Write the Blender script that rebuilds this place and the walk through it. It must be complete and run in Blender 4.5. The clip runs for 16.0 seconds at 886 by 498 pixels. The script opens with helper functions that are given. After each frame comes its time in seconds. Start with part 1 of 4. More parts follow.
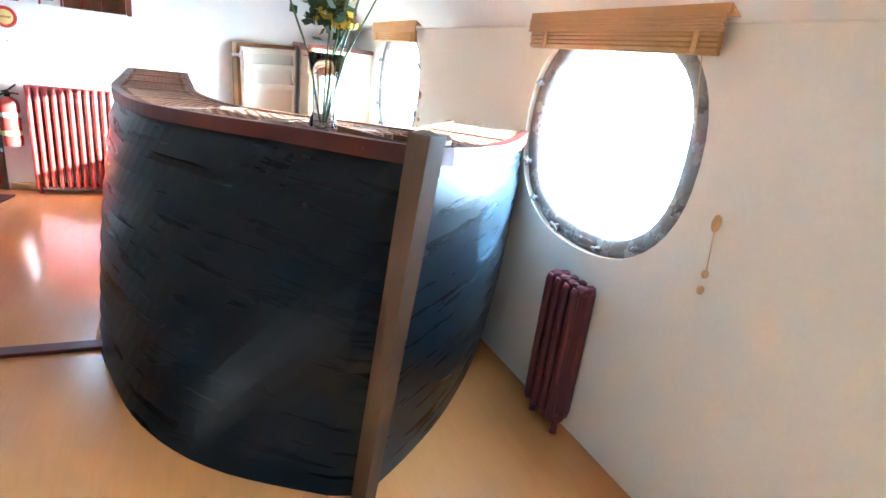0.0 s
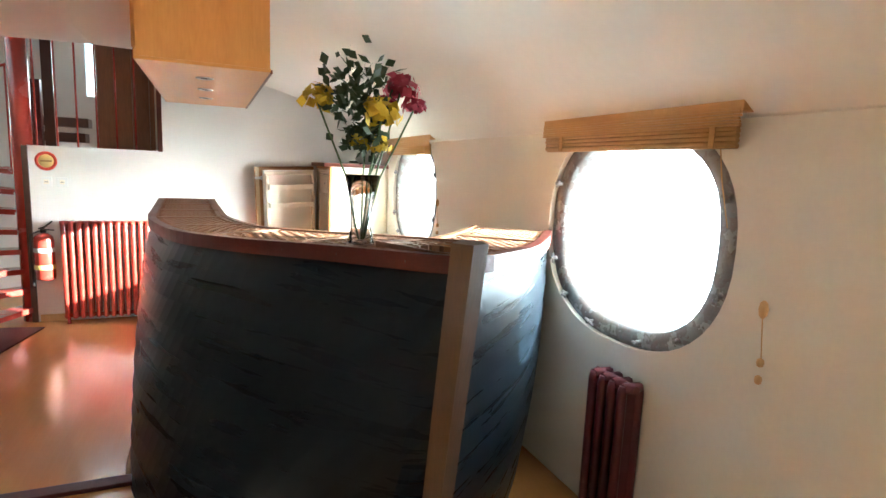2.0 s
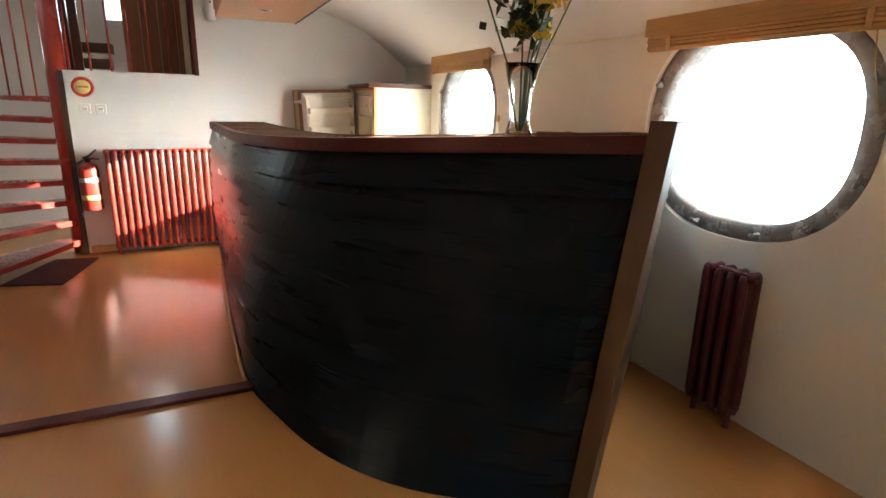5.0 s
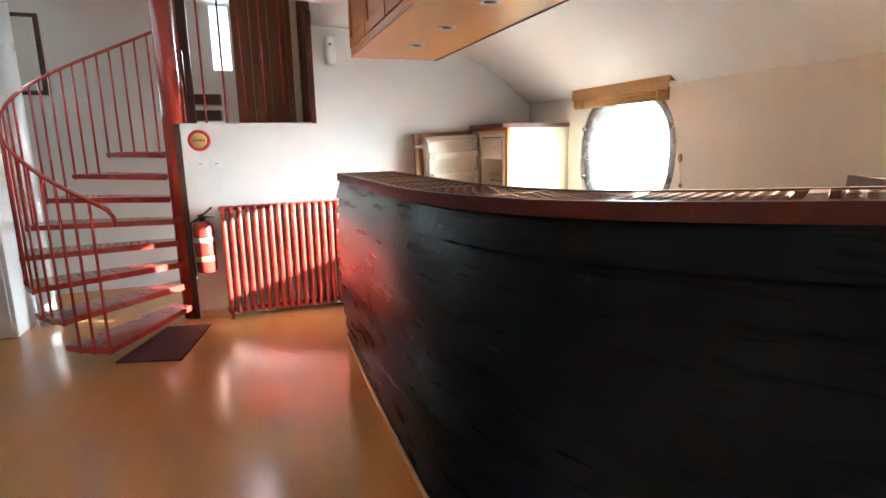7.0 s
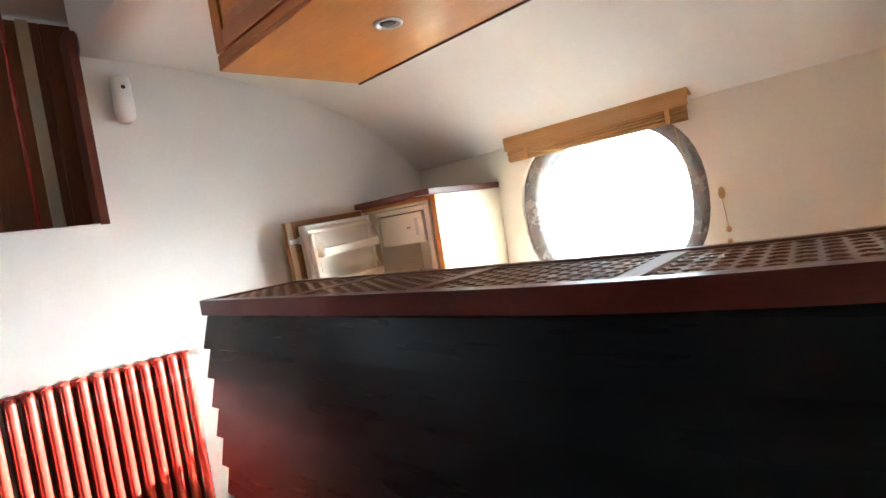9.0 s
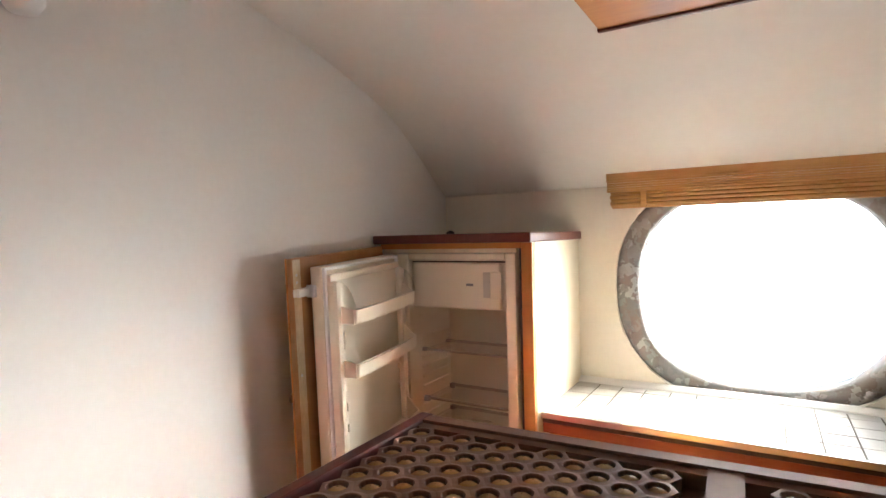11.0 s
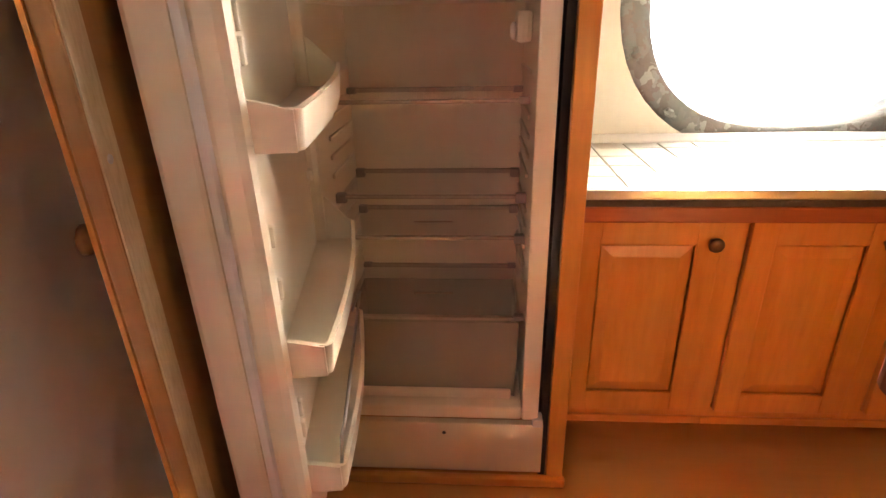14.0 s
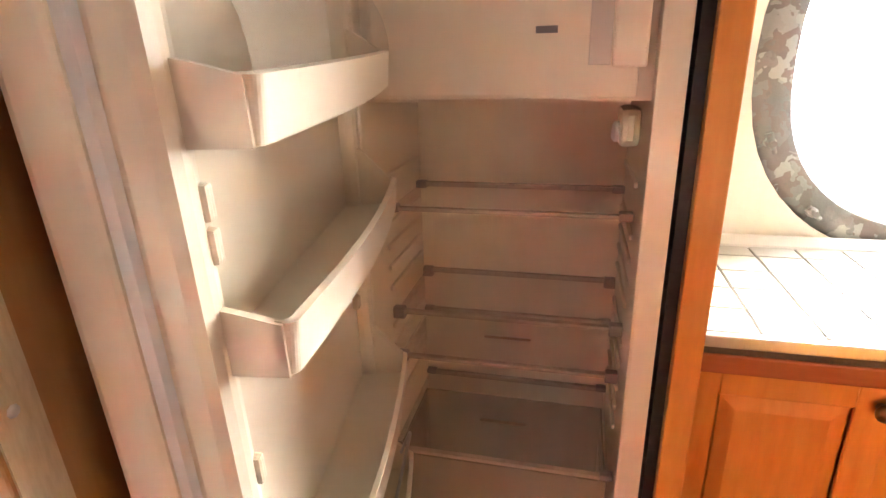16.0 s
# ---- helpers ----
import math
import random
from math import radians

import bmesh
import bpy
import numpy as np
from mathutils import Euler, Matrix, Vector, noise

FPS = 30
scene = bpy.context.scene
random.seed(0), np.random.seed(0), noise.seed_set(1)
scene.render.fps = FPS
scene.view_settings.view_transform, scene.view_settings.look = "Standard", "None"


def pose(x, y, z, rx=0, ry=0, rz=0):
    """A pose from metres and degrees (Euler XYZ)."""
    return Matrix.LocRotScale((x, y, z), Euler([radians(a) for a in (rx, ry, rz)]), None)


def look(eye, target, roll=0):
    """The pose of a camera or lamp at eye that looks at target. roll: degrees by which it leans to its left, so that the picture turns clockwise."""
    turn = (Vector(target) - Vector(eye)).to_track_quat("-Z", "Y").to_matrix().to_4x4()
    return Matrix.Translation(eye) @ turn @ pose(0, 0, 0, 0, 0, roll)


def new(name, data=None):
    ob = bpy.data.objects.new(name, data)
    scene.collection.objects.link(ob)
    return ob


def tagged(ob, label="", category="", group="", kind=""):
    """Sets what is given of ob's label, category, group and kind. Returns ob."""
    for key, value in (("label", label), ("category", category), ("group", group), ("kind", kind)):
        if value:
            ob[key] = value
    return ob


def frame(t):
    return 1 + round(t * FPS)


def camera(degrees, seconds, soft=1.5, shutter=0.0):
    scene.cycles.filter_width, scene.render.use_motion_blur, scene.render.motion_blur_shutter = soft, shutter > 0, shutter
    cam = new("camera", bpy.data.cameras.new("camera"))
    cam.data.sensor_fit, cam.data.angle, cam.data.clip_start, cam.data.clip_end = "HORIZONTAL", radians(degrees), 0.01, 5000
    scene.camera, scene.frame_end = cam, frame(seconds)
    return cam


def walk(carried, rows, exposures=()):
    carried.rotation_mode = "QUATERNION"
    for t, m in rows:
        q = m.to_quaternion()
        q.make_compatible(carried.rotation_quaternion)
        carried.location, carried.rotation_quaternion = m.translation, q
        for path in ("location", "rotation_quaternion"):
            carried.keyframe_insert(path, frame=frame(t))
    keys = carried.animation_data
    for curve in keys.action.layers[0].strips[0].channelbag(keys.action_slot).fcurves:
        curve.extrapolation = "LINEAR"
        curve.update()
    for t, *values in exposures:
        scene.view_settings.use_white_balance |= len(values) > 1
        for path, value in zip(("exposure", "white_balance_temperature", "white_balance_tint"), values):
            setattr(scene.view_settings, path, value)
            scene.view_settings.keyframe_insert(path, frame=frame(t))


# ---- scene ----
cam = camera(78.6, 16.0)
PATH = [
    (0, (0.798, -1.763, 1.594), (1.619, -0.056, 0.952), 7.2),
    (0.5, (0.854, -1.899, 1.633), (1.677, -0.119, 1.242), 4.8),
    (1, (0.896, -1.905, 1.642), (1.491, -0.017, 1.353), 3.8),
    (1.5, (0.846, -1.88, 1.641), (1.453, 0.008, 1.382), 6.3),
    (2, (0.71, -1.722, 1.612), (1.497, 0.093, 1.321), 2.5),
    (2.5, (0.617, -1.567, 1.578), (1.475, 0.233, 1.428), 6.6),
    (3, (0.622, -1.537, 1.57), (1.5, 0.257, 1.471), 5.0),
    (3.5, (0.603, -1.617, 1.55), (1.558, 0.134, 1.418), 3.5),
    (4, (0.587, -1.613, 1.536), (1.371, 0.216, 1.337), 0.9),
    (4.5, (0.474, -1.577, 1.439), (1.249, 0.209, 0.981), 1.7),
    (4.7, (0.32, -1.571, 1.438), (1.144, 0.178, 0.925), 1.5),
    (6.8, (-0.202, -0.735, 1.492), (0.453, 1.091, 1.005), -3.2),
    (7, (-0.289, -0.609, 1.479), (0.353, 1.245, 1.091), -1.1),
    (7.5, (-0.387, -0.159, 1.425), (0.316, 1.692, 1.143), -2.5),
    (8, (-0.502, 0.272, 1.362), (0.02, 2.183, 1.084), -2.4),
    (8.5, (-0.582, 0.797, 1.39), (0.489, 2.465, 1.122), -2.7),
    (9, (-0.457, 1.386, 1.41), (0.947, 2.807, 1.317), -9.0),
    (9.5, (-0.289, 1.824, 1.524), (1.169, 3.186, 1.386), -4.9),
    (10, (-0.266, 2.249, 1.631), (1.31, 3.48, 1.581), -3.1),
    (10.2, (-0.236, 2.373, 1.666), (1.362, 3.575, 1.64), -1.6),
    (10.6, (-0.25, 2.56, 1.63), (1.409, 3.676, 1.593), -1.4),
    (11.1, (-0.13, 3.0, 1.62), (1.599, 4.004, 1.571), -1.3),
    (11.6, (0.03, 3.42, 1.58), (1.851, 4.388, 1.528), -1.1),
    (12, (0.26, 3.62, 1.54), (2.10, 4.41, 1.455), -1.0),
    (12.3, (0.437, 3.574, 1.504), (2.301, 4.294, 1.423), -0.9),
    (12.5, (0.517, 3.618, 1.524), (2.386, 4.285, 1.277), -2.1),
    (13, (0.613, 3.77, 1.47), (2.563, 4.091, 1.159), -2.2),
    (13.5, (0.637, 3.87, 1.361), (2.561, 4.009, 0.831), -0.6),
    (14, (0.664, 3.906, 1.276), (2.501, 4.03, 0.495), -1.2),
    (14.5, (0.75, 3.917, 1.236), (2.528, 4.105, 0.338), -0.4),
    (15, (0.882, 3.877, 1.275), (2.676, 4.211, 0.456), -1.4),
    (15.5, (0.926, 3.861, 1.345), (2.683, 4.34, 0.518), -1.6),
    (16, (0.932, 3.896, 1.381), (2.762, 4.35, 0.716), -1.5),
]
walk(cam, [(t, look(e, g, r)) for t, e, g, r in PATH], [(0, 4.3, 4600, -5), (1, 3.9, 5250, -5), (2, 3.6, 5650, -4), (3.5, 3.2, 6000, -2), (4.5, 2.95, 6250, 0), (7, 3.4, 5700, 0), (8.5, 3.35, 5700, 0), (10, 3.0, 6150, 7), (12.5, 2.75, 6600, 9), (14, 2.95, 7300, 11), (16, 3.4, 6650, 10)])


# ---- light ----
world = bpy.data.worlds.new("sky")
scene.world = world
world.use_nodes = True
wn = world.node_tree.nodes
sky = wn.new("ShaderNodeTexSky")
sky.sky_type, sky.sun_disc = "NISHITA", False
SUN_WAY = Vector((-1.0, 0.425, -0.30)).normalized()
sky.sun_elevation = math.asin(-SUN_WAY.z)
sky.sun_rotation = math.atan2(-SUN_WAY.x, -SUN_WAY.y)
world.node_tree.links.new(sky.outputs[0], wn["Background"].inputs[0])
wn["Background"].inputs[1].default_value = 0.10
sun = new("sun", bpy.data.lights.new("sun", "SUN"))
sun.data.energy, sun.data.angle, sun.data.color = 5.0, radians(0.5), (1.0, 0.95, 0.87)
sun.matrix_world = Vector((0, 0, 0)).to_track_quat("-Z", "Y").to_matrix().to_4x4()
sun.rotation_euler = SUN_WAY.to_track_quat("-Z", "Y").to_euler()


def sky_fill(x, y, z, sx, sy, way, power, colour, spread=140):
    """An added area lamp that stands in for sky light."""
    lamp = new("sky_fill", bpy.data.lights.new("sky_fill", "AREA"))
    lamp.data.shape, lamp.data.size, lamp.data.size_y = "RECTANGLE", sx, sy
    lamp.data.energy, lamp.data.color, lamp.data.spread = power, colour, radians(spread)
    lamp.location = (x, y, z)
    lamp.rotation_euler = Vector(way).to_track_quat("-Z", "Y").to_euler()
    return lamp


SKY_BLUE = (0.93, 0.97, 1.0)
sky_fill(2.60, 2.91, 1.36, 0.85, 0.8, (-1, 0, -0.12), 0.3, SKY_BLUE)
sky_fill(2.60, 0.17, 1.36, 0.85, 0.8, (-1, 0, -0.2), 1.4, SKY_BLUE)
# extra lamp at the unseen aft port, added to brighten the room
sky_fill(2.60, -2.6, 1.36, 0.85, 0.8, (-1, 0, -0.2), 1.6, SKY_BLUE)
# added lamp under the closed deckhouse ceiling, for daylight down the stairwell hatch
sky_fill(-1.3, 4.5, 2.88, 1.2, 0.9, (0.25, -0.05, -1), 0.22, SKY_BLUE)
sky_fill(-2.36, 5.78, 2.37, 0.44, 0.64, (0.45, -1, 0.15), 0.6, SKY_BLUE)
sky_fill(-0.50, 5.80, 2.60, 0.16, 0.6, (0.1, -1, -0.1), 0.5, SKY_BLUE)


# ---- materials ----
def surf(name, a, b, scale=6.0, rough=0.5, bump=0.1, metal=0.0, stretch=(1, 1, 1), fine=8.0, spread=0.15, coat=0.0, contrast=0.25):
    """A surface that varies between two colours at two scales, with relief and uneven gloss."""
    m = bpy.data.materials.new(name)
    m.use_nodes = True
    n, l = m.node_tree.nodes, m.node_tree.links
    p = n["Principled BSDF"]
    tc, mp = n.new("ShaderNodeTexCoord"), n.new("ShaderNodeMapping")
    mp.inputs["Scale"].default_value = stretch
    l.new(tc.outputs["Object"], mp.inputs[0])
    big, small = n.new("ShaderNodeTexNoise"), n.new("ShaderNodeTexNoise")
    big.inputs["Scale"].default_value, big.inputs["Detail"].default_value = scale, 5
    small.inputs["Scale"].default_value, small.inputs["Detail"].default_value = scale * fine, 4
    l.new(mp.outputs[0], big.inputs["Vector"])
    l.new(mp.outputs[0], small.inputs["Vector"])
    both = n.new("ShaderNodeMix")
    both.inputs[0].default_value = 0.45
    l.new(big.outputs[0], both.inputs[2])
    l.new(small.outputs[0], both.inputs[3])
    rng = n.new("ShaderNodeMapRange")
    rng.inputs[1].default_value, rng.inputs[2].default_value = 0.5 - contrast, 0.5 + contrast
    l.new(both.outputs[0], rng.inputs[0])
    mix = n.new("ShaderNodeMix")
    mix.data_type = "RGBA"
    mix.inputs[6].default_value, mix.inputs[7].default_value = (*a, 1), (*b, 1)
    l.new(rng.outputs[0], mix.inputs[0])
    l.new(mix.outputs[2], p.inputs["Base Color"])
    rr = n.new("ShaderNodeMapRange")
    rr.inputs[3].default_value, rr.inputs[4].default_value = max(0.03, rough - spread / 2), min(1, rough + spread / 2)
    l.new(big.outputs[0], rr.inputs[0])
    l.new(rr.outputs[0], p.inputs["Roughness"])
    p.inputs["Metallic"].default_value = metal
    p.inputs["Coat Weight"].default_value = coat
    p.inputs["Coat Roughness"].default_value = 0.12
    if bump:
        bp = n.new("ShaderNodeBump")
        bp.inputs["Strength"].default_value, bp.inputs["Distance"].default_value = bump, 0.004
        l.new(both.outputs[0], bp.inputs["Height"])
        l.new(bp.outputs[0], p.inputs["Normal"])
    return m


def glass(name, colour=(1, 1, 1), rough=0.0, ior=1.45):
    m = bpy.data.materials.new(name)
    m.use_nodes = True
    p = m.node_tree.nodes["Principled BSDF"]
    p.inputs["Base Color"].default_value = (*colour, 1)
    p.inputs["Transmission Weight"].default_value = 1
    p.inputs["Roughness"].default_value, p.inputs["IOR"].default_value = rough, ior
    return m


PAINT = surf("white_wall_paint", (0.76, 0.75, 0.72), (0.82, 0.81, 0.79), 1.5, 0.75, 0.25, fine=30)
CEIL = surf("white_ceiling_paint", (0.78, 0.755, 0.70), (0.83, 0.805, 0.755), 1.2, 0.7, 0.15, fine=25)
LAMINATE = surf("beech_laminate", (0.48, 0.215, 0.065), (0.56, 0.275, 0.095), 2.2, 0.20, 0.015, stretch=(6, 0.5, 1), fine=5, spread=0.06, contrast=0.4)
HULL = surf("dark_blue_hull_paint", (0.0018, 0.0044, 0.0074), (0.0032, 0.0060, 0.0098), 3, 0.28, 0.02, stretch=(0.8, 0.8, 9), fine=6, spread=0.07)
HULL.node_tree.nodes["Principled BSDF"].inputs["Specular IOR Level"].default_value = 0.13


def piecewise(m, low, high):
    """Lets every piece of the material differ a little in tone."""
    n, l = m.node_tree.nodes, m.node_tree.links
    p = n["Principled BSDF"]
    source = p.inputs["Base Color"].links[0].from_socket
    info, rng2, mul = n.new("ShaderNodeObjectInfo"), n.new("ShaderNodeMapRange"), n.new("ShaderNodeVectorMath")
    rng2.inputs[3].default_value, rng2.inputs[4].default_value = low, high
    mul.operation = "SCALE"
    l.new(info.outputs["Random"], rng2.inputs[0])
    l.new(source, mul.inputs[0])
    l.new(rng2.outputs[0], mul.inputs["Scale"])
    l.new(mul.outputs[0], p.inputs["Base Color"])


piecewise(HULL, 0.7, 1.4)
RAIL = surf("oxide_red_wood", (0.050, 0.0085, 0.0070), (0.085, 0.015, 0.011), 7, 0.38, 0.25, stretch=(1, 1, 3), spread=0.2)
RAIL.node_tree.nodes["Principled BSDF"].inputs["Specular IOR Level"].default_value = 0.25
RED = surf("red_gloss_paint", (0.38, 0.036, 0.024), (0.45, 0.050, 0.034), 4, 0.26, 0.05, spread=0.12, coat=1.0)
RED.node_tree.nodes["Principled BSDF"].inputs["Coat Roughness"].default_value = 0.2
OAK = surf("brown_stem_wood", (0.042, 0.020, 0.009), (0.078, 0.036, 0.016), 5, 0.45, 0.3, stretch=(3, 3, 0.5))
PINE = surf("honey_pine", (0.52, 0.190, 0.034), (0.68, 0.295, 0.068), 3.5, 0.34, 0.08, stretch=(4, 4, 0.6), fine=6, spread=0.15)
PINE_Y = surf("honey_pine_flat", (0.52, 0.195, 0.035), (0.66, 0.29, 0.068), 3.5, 0.34, 0.08, stretch=(4, 0.6, 4), fine=6, spread=0.15)
RAWPINE = surf("bare_pine_edge", (0.50, 0.28, 0.11), (0.68, 0.45, 0.22), 4, 0.5, 0.15, stretch=(4, 4, 0.7))
# browner and darker than PINE
DULLPINE = surf("dull_brown_pine", (0.30, 0.135, 0.042), (0.42, 0.21, 0.075), 3.5, 0.5, 0.12, stretch=(4, 4, 0.6), fine=6)
WORNPINE = surf("worn_pale_pine", (0.46, 0.34, 0.20), (0.64, 0.52, 0.34), 7, 0.55, 0.2, stretch=(4, 4, 0.8), contrast=0.18)
CAPWOOD = surf("dark_stained_board", (0.085, 0.018, 0.010), (0.15, 0.036, 0.018), 4, 0.35, 0.1, stretch=(4, 0.6, 4))
CREAM = surf("cream_painted_board", (0.72, 0.63, 0.46), (0.78, 0.70, 0.54), 2, 0.5, 0.1)
PLASTIC = surf("white_fridge_plastic", (0.82, 0.75, 0.61), (0.87, 0.80, 0.68), 3, 0.32, 0.02, spread=0.1)
DARKWOOD = surf("dark_mahogany", (0.05, 0.018, 0.010), (0.095, 0.035, 0.018), 3, 0.4, 0.15, stretch=(5, 5, 0.5))
TILE = surf("grey_white_tile", (0.40, 0.39, 0.35), (0.47, 0.46, 0.42), 9, 0.38, 0.05, spread=0.08)
GROUT = surf("dirty_grout", (0.06, 0.048, 0.034), (0.12, 0.10, 0.075), 20, 0.85, 0.4)
STEEL = surf("brushed_steel", (0.55, 0.55, 0.55), (0.66, 0.66, 0.65), 8, 0.3, 0.05, metal=1.0)
BRASS = surf("dark_brass", (0.16, 0.10, 0.05), (0.26, 0.17, 0.08), 20, 0.35, 0.1, metal=0.9)
BAMBOO = surf("bamboo_slats", (0.42, 0.22, 0.075), (0.58, 0.34, 0.13), 9, 0.45, 0.2, stretch=(1, 0.3, 8))
REDPINE = surf("red_stained_pine", (0.26, 0.062, 0.018), (0.38, 0.105, 0.032), 3.5, 0.35, 0.08, stretch=(4, 0.6, 4), fine=6)
BLACK = surf("black_rubber_and_gap_shade", (0.012, 0.012, 0.012), (0.03, 0.03, 0.03), 12, 0.5, 0.1)
MAT_RED = surf("dark_red_carpet", (0.055, 0.010, 0.009), (0.10, 0.017, 0.015), 30, 0.95, 0.8)
CUPWOOD = surf("brown_varnished_board", (0.115, 0.052, 0.025), (0.185, 0.088, 0.044), 6, 0.55, 0.15)
CUPWOOD.node_tree.nodes["Principled BSDF"].inputs["Specular IOR Level"].default_value = 0.3
AMBER = surf("amber_resin", (0.26, 0.13, 0.045), (0.44, 0.26, 0.11), 30, 0.10, 0.05, spread=0.1)
MAROON = surf("maroon_radiator_paint", (0.075, 0.008, 0.014), (0.10, 0.012, 0.020), 6, 0.35, 0.05)
WHITEMETAL = surf("white_enamel", (0.76, 0.76, 0.75), (0.82, 0.82, 0.81), 5, 0.3, 0.03)
YELLOW = surf("faded_yellow_print", (0.70, 0.50, 0.14), (0.76, 0.58, 0.22), 8, 0.5, 0.0)
LEAF = surf("dark_leaf", (0.020, 0.040, 0.012), (0.045, 0.075, 0.020), 20, 0.5, 0.1)
STALK = surf("green_stalk", (0.05, 0.09, 0.025), (0.08, 0.13, 0.04), 20, 0.5, 0.1)
YPETAL = surf("yellow_petal", (0.55, 0.36, 0.01), (0.72, 0.52, 0.03), 25, 0.6, 0.1)
RPETAL = surf("crimson_petal", (0.28, 0.02, 0.04), (0.42, 0.04, 0.08), 25, 0.6, 0.1)
GLASS = glass("window_glass")


def sheet(name, colour, alpha, rough=0.08):
    """Thin clear or milky plastic and glass sheet."""
    m = surf(name, colour, tuple(min(1, c * 1.06) for c in colour), 6, rough, 0.0, spread=0.04)
    m.node_tree.nodes["Principled BSDF"].inputs["Alpha"].default_value = alpha
    return m


CLEAR = sheet("clear_plastic", (0.84, 0.78, 0.68), 0.13)
MILKY = sheet("milky_drawer_plastic", (0.86, 0.80, 0.68), 0.32, 0.15)
TAUPE = surf("taupe_shelf_strip", (0.40, 0.34, 0.28), (0.54, 0.47, 0.40), 14, 0.22, 0.02)
VASE = glass("vase_glass", (0.98, 0.99, 1.0), 0.0, 1.25)
WATER = surf("grey_water", (0.10, 0.12, 0.12), (0.16, 0.18, 0.18), 0.3, 0.2, 0.5)


def mottled(name):
    """Old port frame: flaking grey, sea green and rust-brown paint in patches."""
    m = surf(name, (0.20, 0.21, 0.21), (0.40, 0.41, 0.40), 12, 0.6, 0.5)
    n, l = m.node_tree.nodes, m.node_tree.links
    tc, vo, ramp = n.new("ShaderNodeTexCoord"), n.new("ShaderNodeTexVoronoi"), n.new("ShaderNodeValToRGB")
    wob, add = n.new("ShaderNodeTexNoise"), n.new("ShaderNodeMix")
    wob.inputs["Scale"].default_value = 25
    add.data_type = "RGBA"
    add.inputs[0].default_value = 0.12
    l.new(tc.outputs["Object"], wob.inputs["Vector"])
    l.new(tc.outputs["Object"], add.inputs[6])
    l.new(wob.outputs["Color"], add.inputs[7])
    vo.inputs["Scale"].default_value = 24
    l.new(add.outputs[2], vo.inputs["Vector"])
    sep = n.new("ShaderNodeSeparateColor")
    l.new(vo.outputs["Color"], sep.inputs[0])
    ramp.color_ramp.interpolation = "EASE"
    e = ramp.color_ramp.elements
    e[0].position, e[0].color = 0.0, (0.25, 0.245, 0.245, 1)
    e[1].position, e[1].color = 0.38, (0.20, 0.175, 0.17, 1)
    for at, c in ((0.58, (0.22, 0.23, 0.23, 1)), (0.76, (0.40, 0.415, 0.415, 1)), (0.90, (0.23, 0.195, 0.185, 1))):
        k = e.new(at)
        k.color = c
    l.new(sep.outputs[0], ramp.inputs[0])
    l.new(ramp.outputs[0], n["Principled BSDF"].inputs["Base Color"])
    return m


MOTTLE = mottled("flaking_port_frame_paint")
# emission stands in for overexposed daylight outside the ports
OUTDOOR_GLOW = bpy.data.materials.new("outdoor_glow")
OUTDOOR_GLOW.use_nodes = True
OUTDOOR_GLOW.node_tree.nodes["Principled BSDF"].inputs["Emission Color"].default_value = (0.95, 0.98, 1.0, 1)
OUTDOOR_GLOW.node_tree.nodes["Principled BSDF"].inputs["Emission Strength"].default_value = 1.8


# ---- building helpers ----
ORIGIN = {}


def box(bm, x0, x1, y0, y1, z0, z1, bevel=0.0):
    made = bmesh.ops.create_cube(bm, size=1)["verts"]
    for v in made:
        v.co = Vector(((x0 + x1) / 2 + v.co.x * (x1 - x0), (y0 + y1) / 2 + v.co.y * (y1 - y0), (z0 + z1) / 2 + v.co.z * (z1 - z0)))
    if bevel:
        edges = list({e for v in made for e in v.link_edges})
        bmesh.ops.bevel(bm, geom=edges, offset=bevel, segments=2, profile=0.6, affect="EDGES")
    return bm


def boxed(*size, bevel=0.0):
    return box(bmesh.new(), *size, bevel=bevel)


def tube(points, r, sides=8, closed=False, bm=None, ends=True):
    """A round bar along points; r is one radius or one for each point."""
    bm = bm or bmesh.new()
    pts = [Vector(p) for p in points]
    rs = r if isinstance(r, (list, tuple)) else [r] * len(pts)
    rings = []
    side = None
    for i, p in enumerate(pts):
        a = pts[i - 1] if i or closed else p
        b = pts[(i + 1) % len(pts)] if i + 1 < len(pts) or closed else p
        d = (b - a).normalized()
        if side is None:
            side = d.orthogonal().normalized()
        side = (side - d * side.dot(d)).normalized()
        up = d.cross(side)
        rings.append([bm.verts.new(p + rs[i] * (side * math.cos(k * math.tau / sides) + up * math.sin(k * math.tau / sides))) for k in range(sides)])
    for i in range(len(rings) if closed else len(rings) - 1):
        a, b = rings[i], rings[(i + 1) % len(rings)]
        for k in range(sides):
            f = bm.faces.new((a[k], a[(k + 1) % sides], b[(k + 1) % sides], b[k]))
            f.smooth = True
    if ends and not closed:
        bm.faces.new(rings[0][::-1])
        bm.faces.new(rings[-1])
    return bm


def lathe(profile, at, sides=20, axis="Z", bm=None):
    """A turned shape from (radius, height) pairs."""
    bm = bm or bmesh.new()
    rings = []
    for r, h in profile:
        ring = []
        for k in range(sides):
            a = k * math.tau / sides
            c, s = r * math.cos(a), r * math.sin(a)
            v = {"Z": (c, s, h), "X": (h, c, s), "Y": (s, h, c)}[axis]
            ring.append(bm.verts.new(Vector(at) + Vector(v)))
        rings.append(ring)
    for a, b in zip(rings, rings[1:]):
        for k in range(sides):
            f = bm.faces.new((a[k], a[(k + 1) % sides], b[(k + 1) % sides], b[k]))
            f.smooth = True
    bm.faces.new(rings[0][::-1])
    bm.faces.new(rings[-1])
    return bm


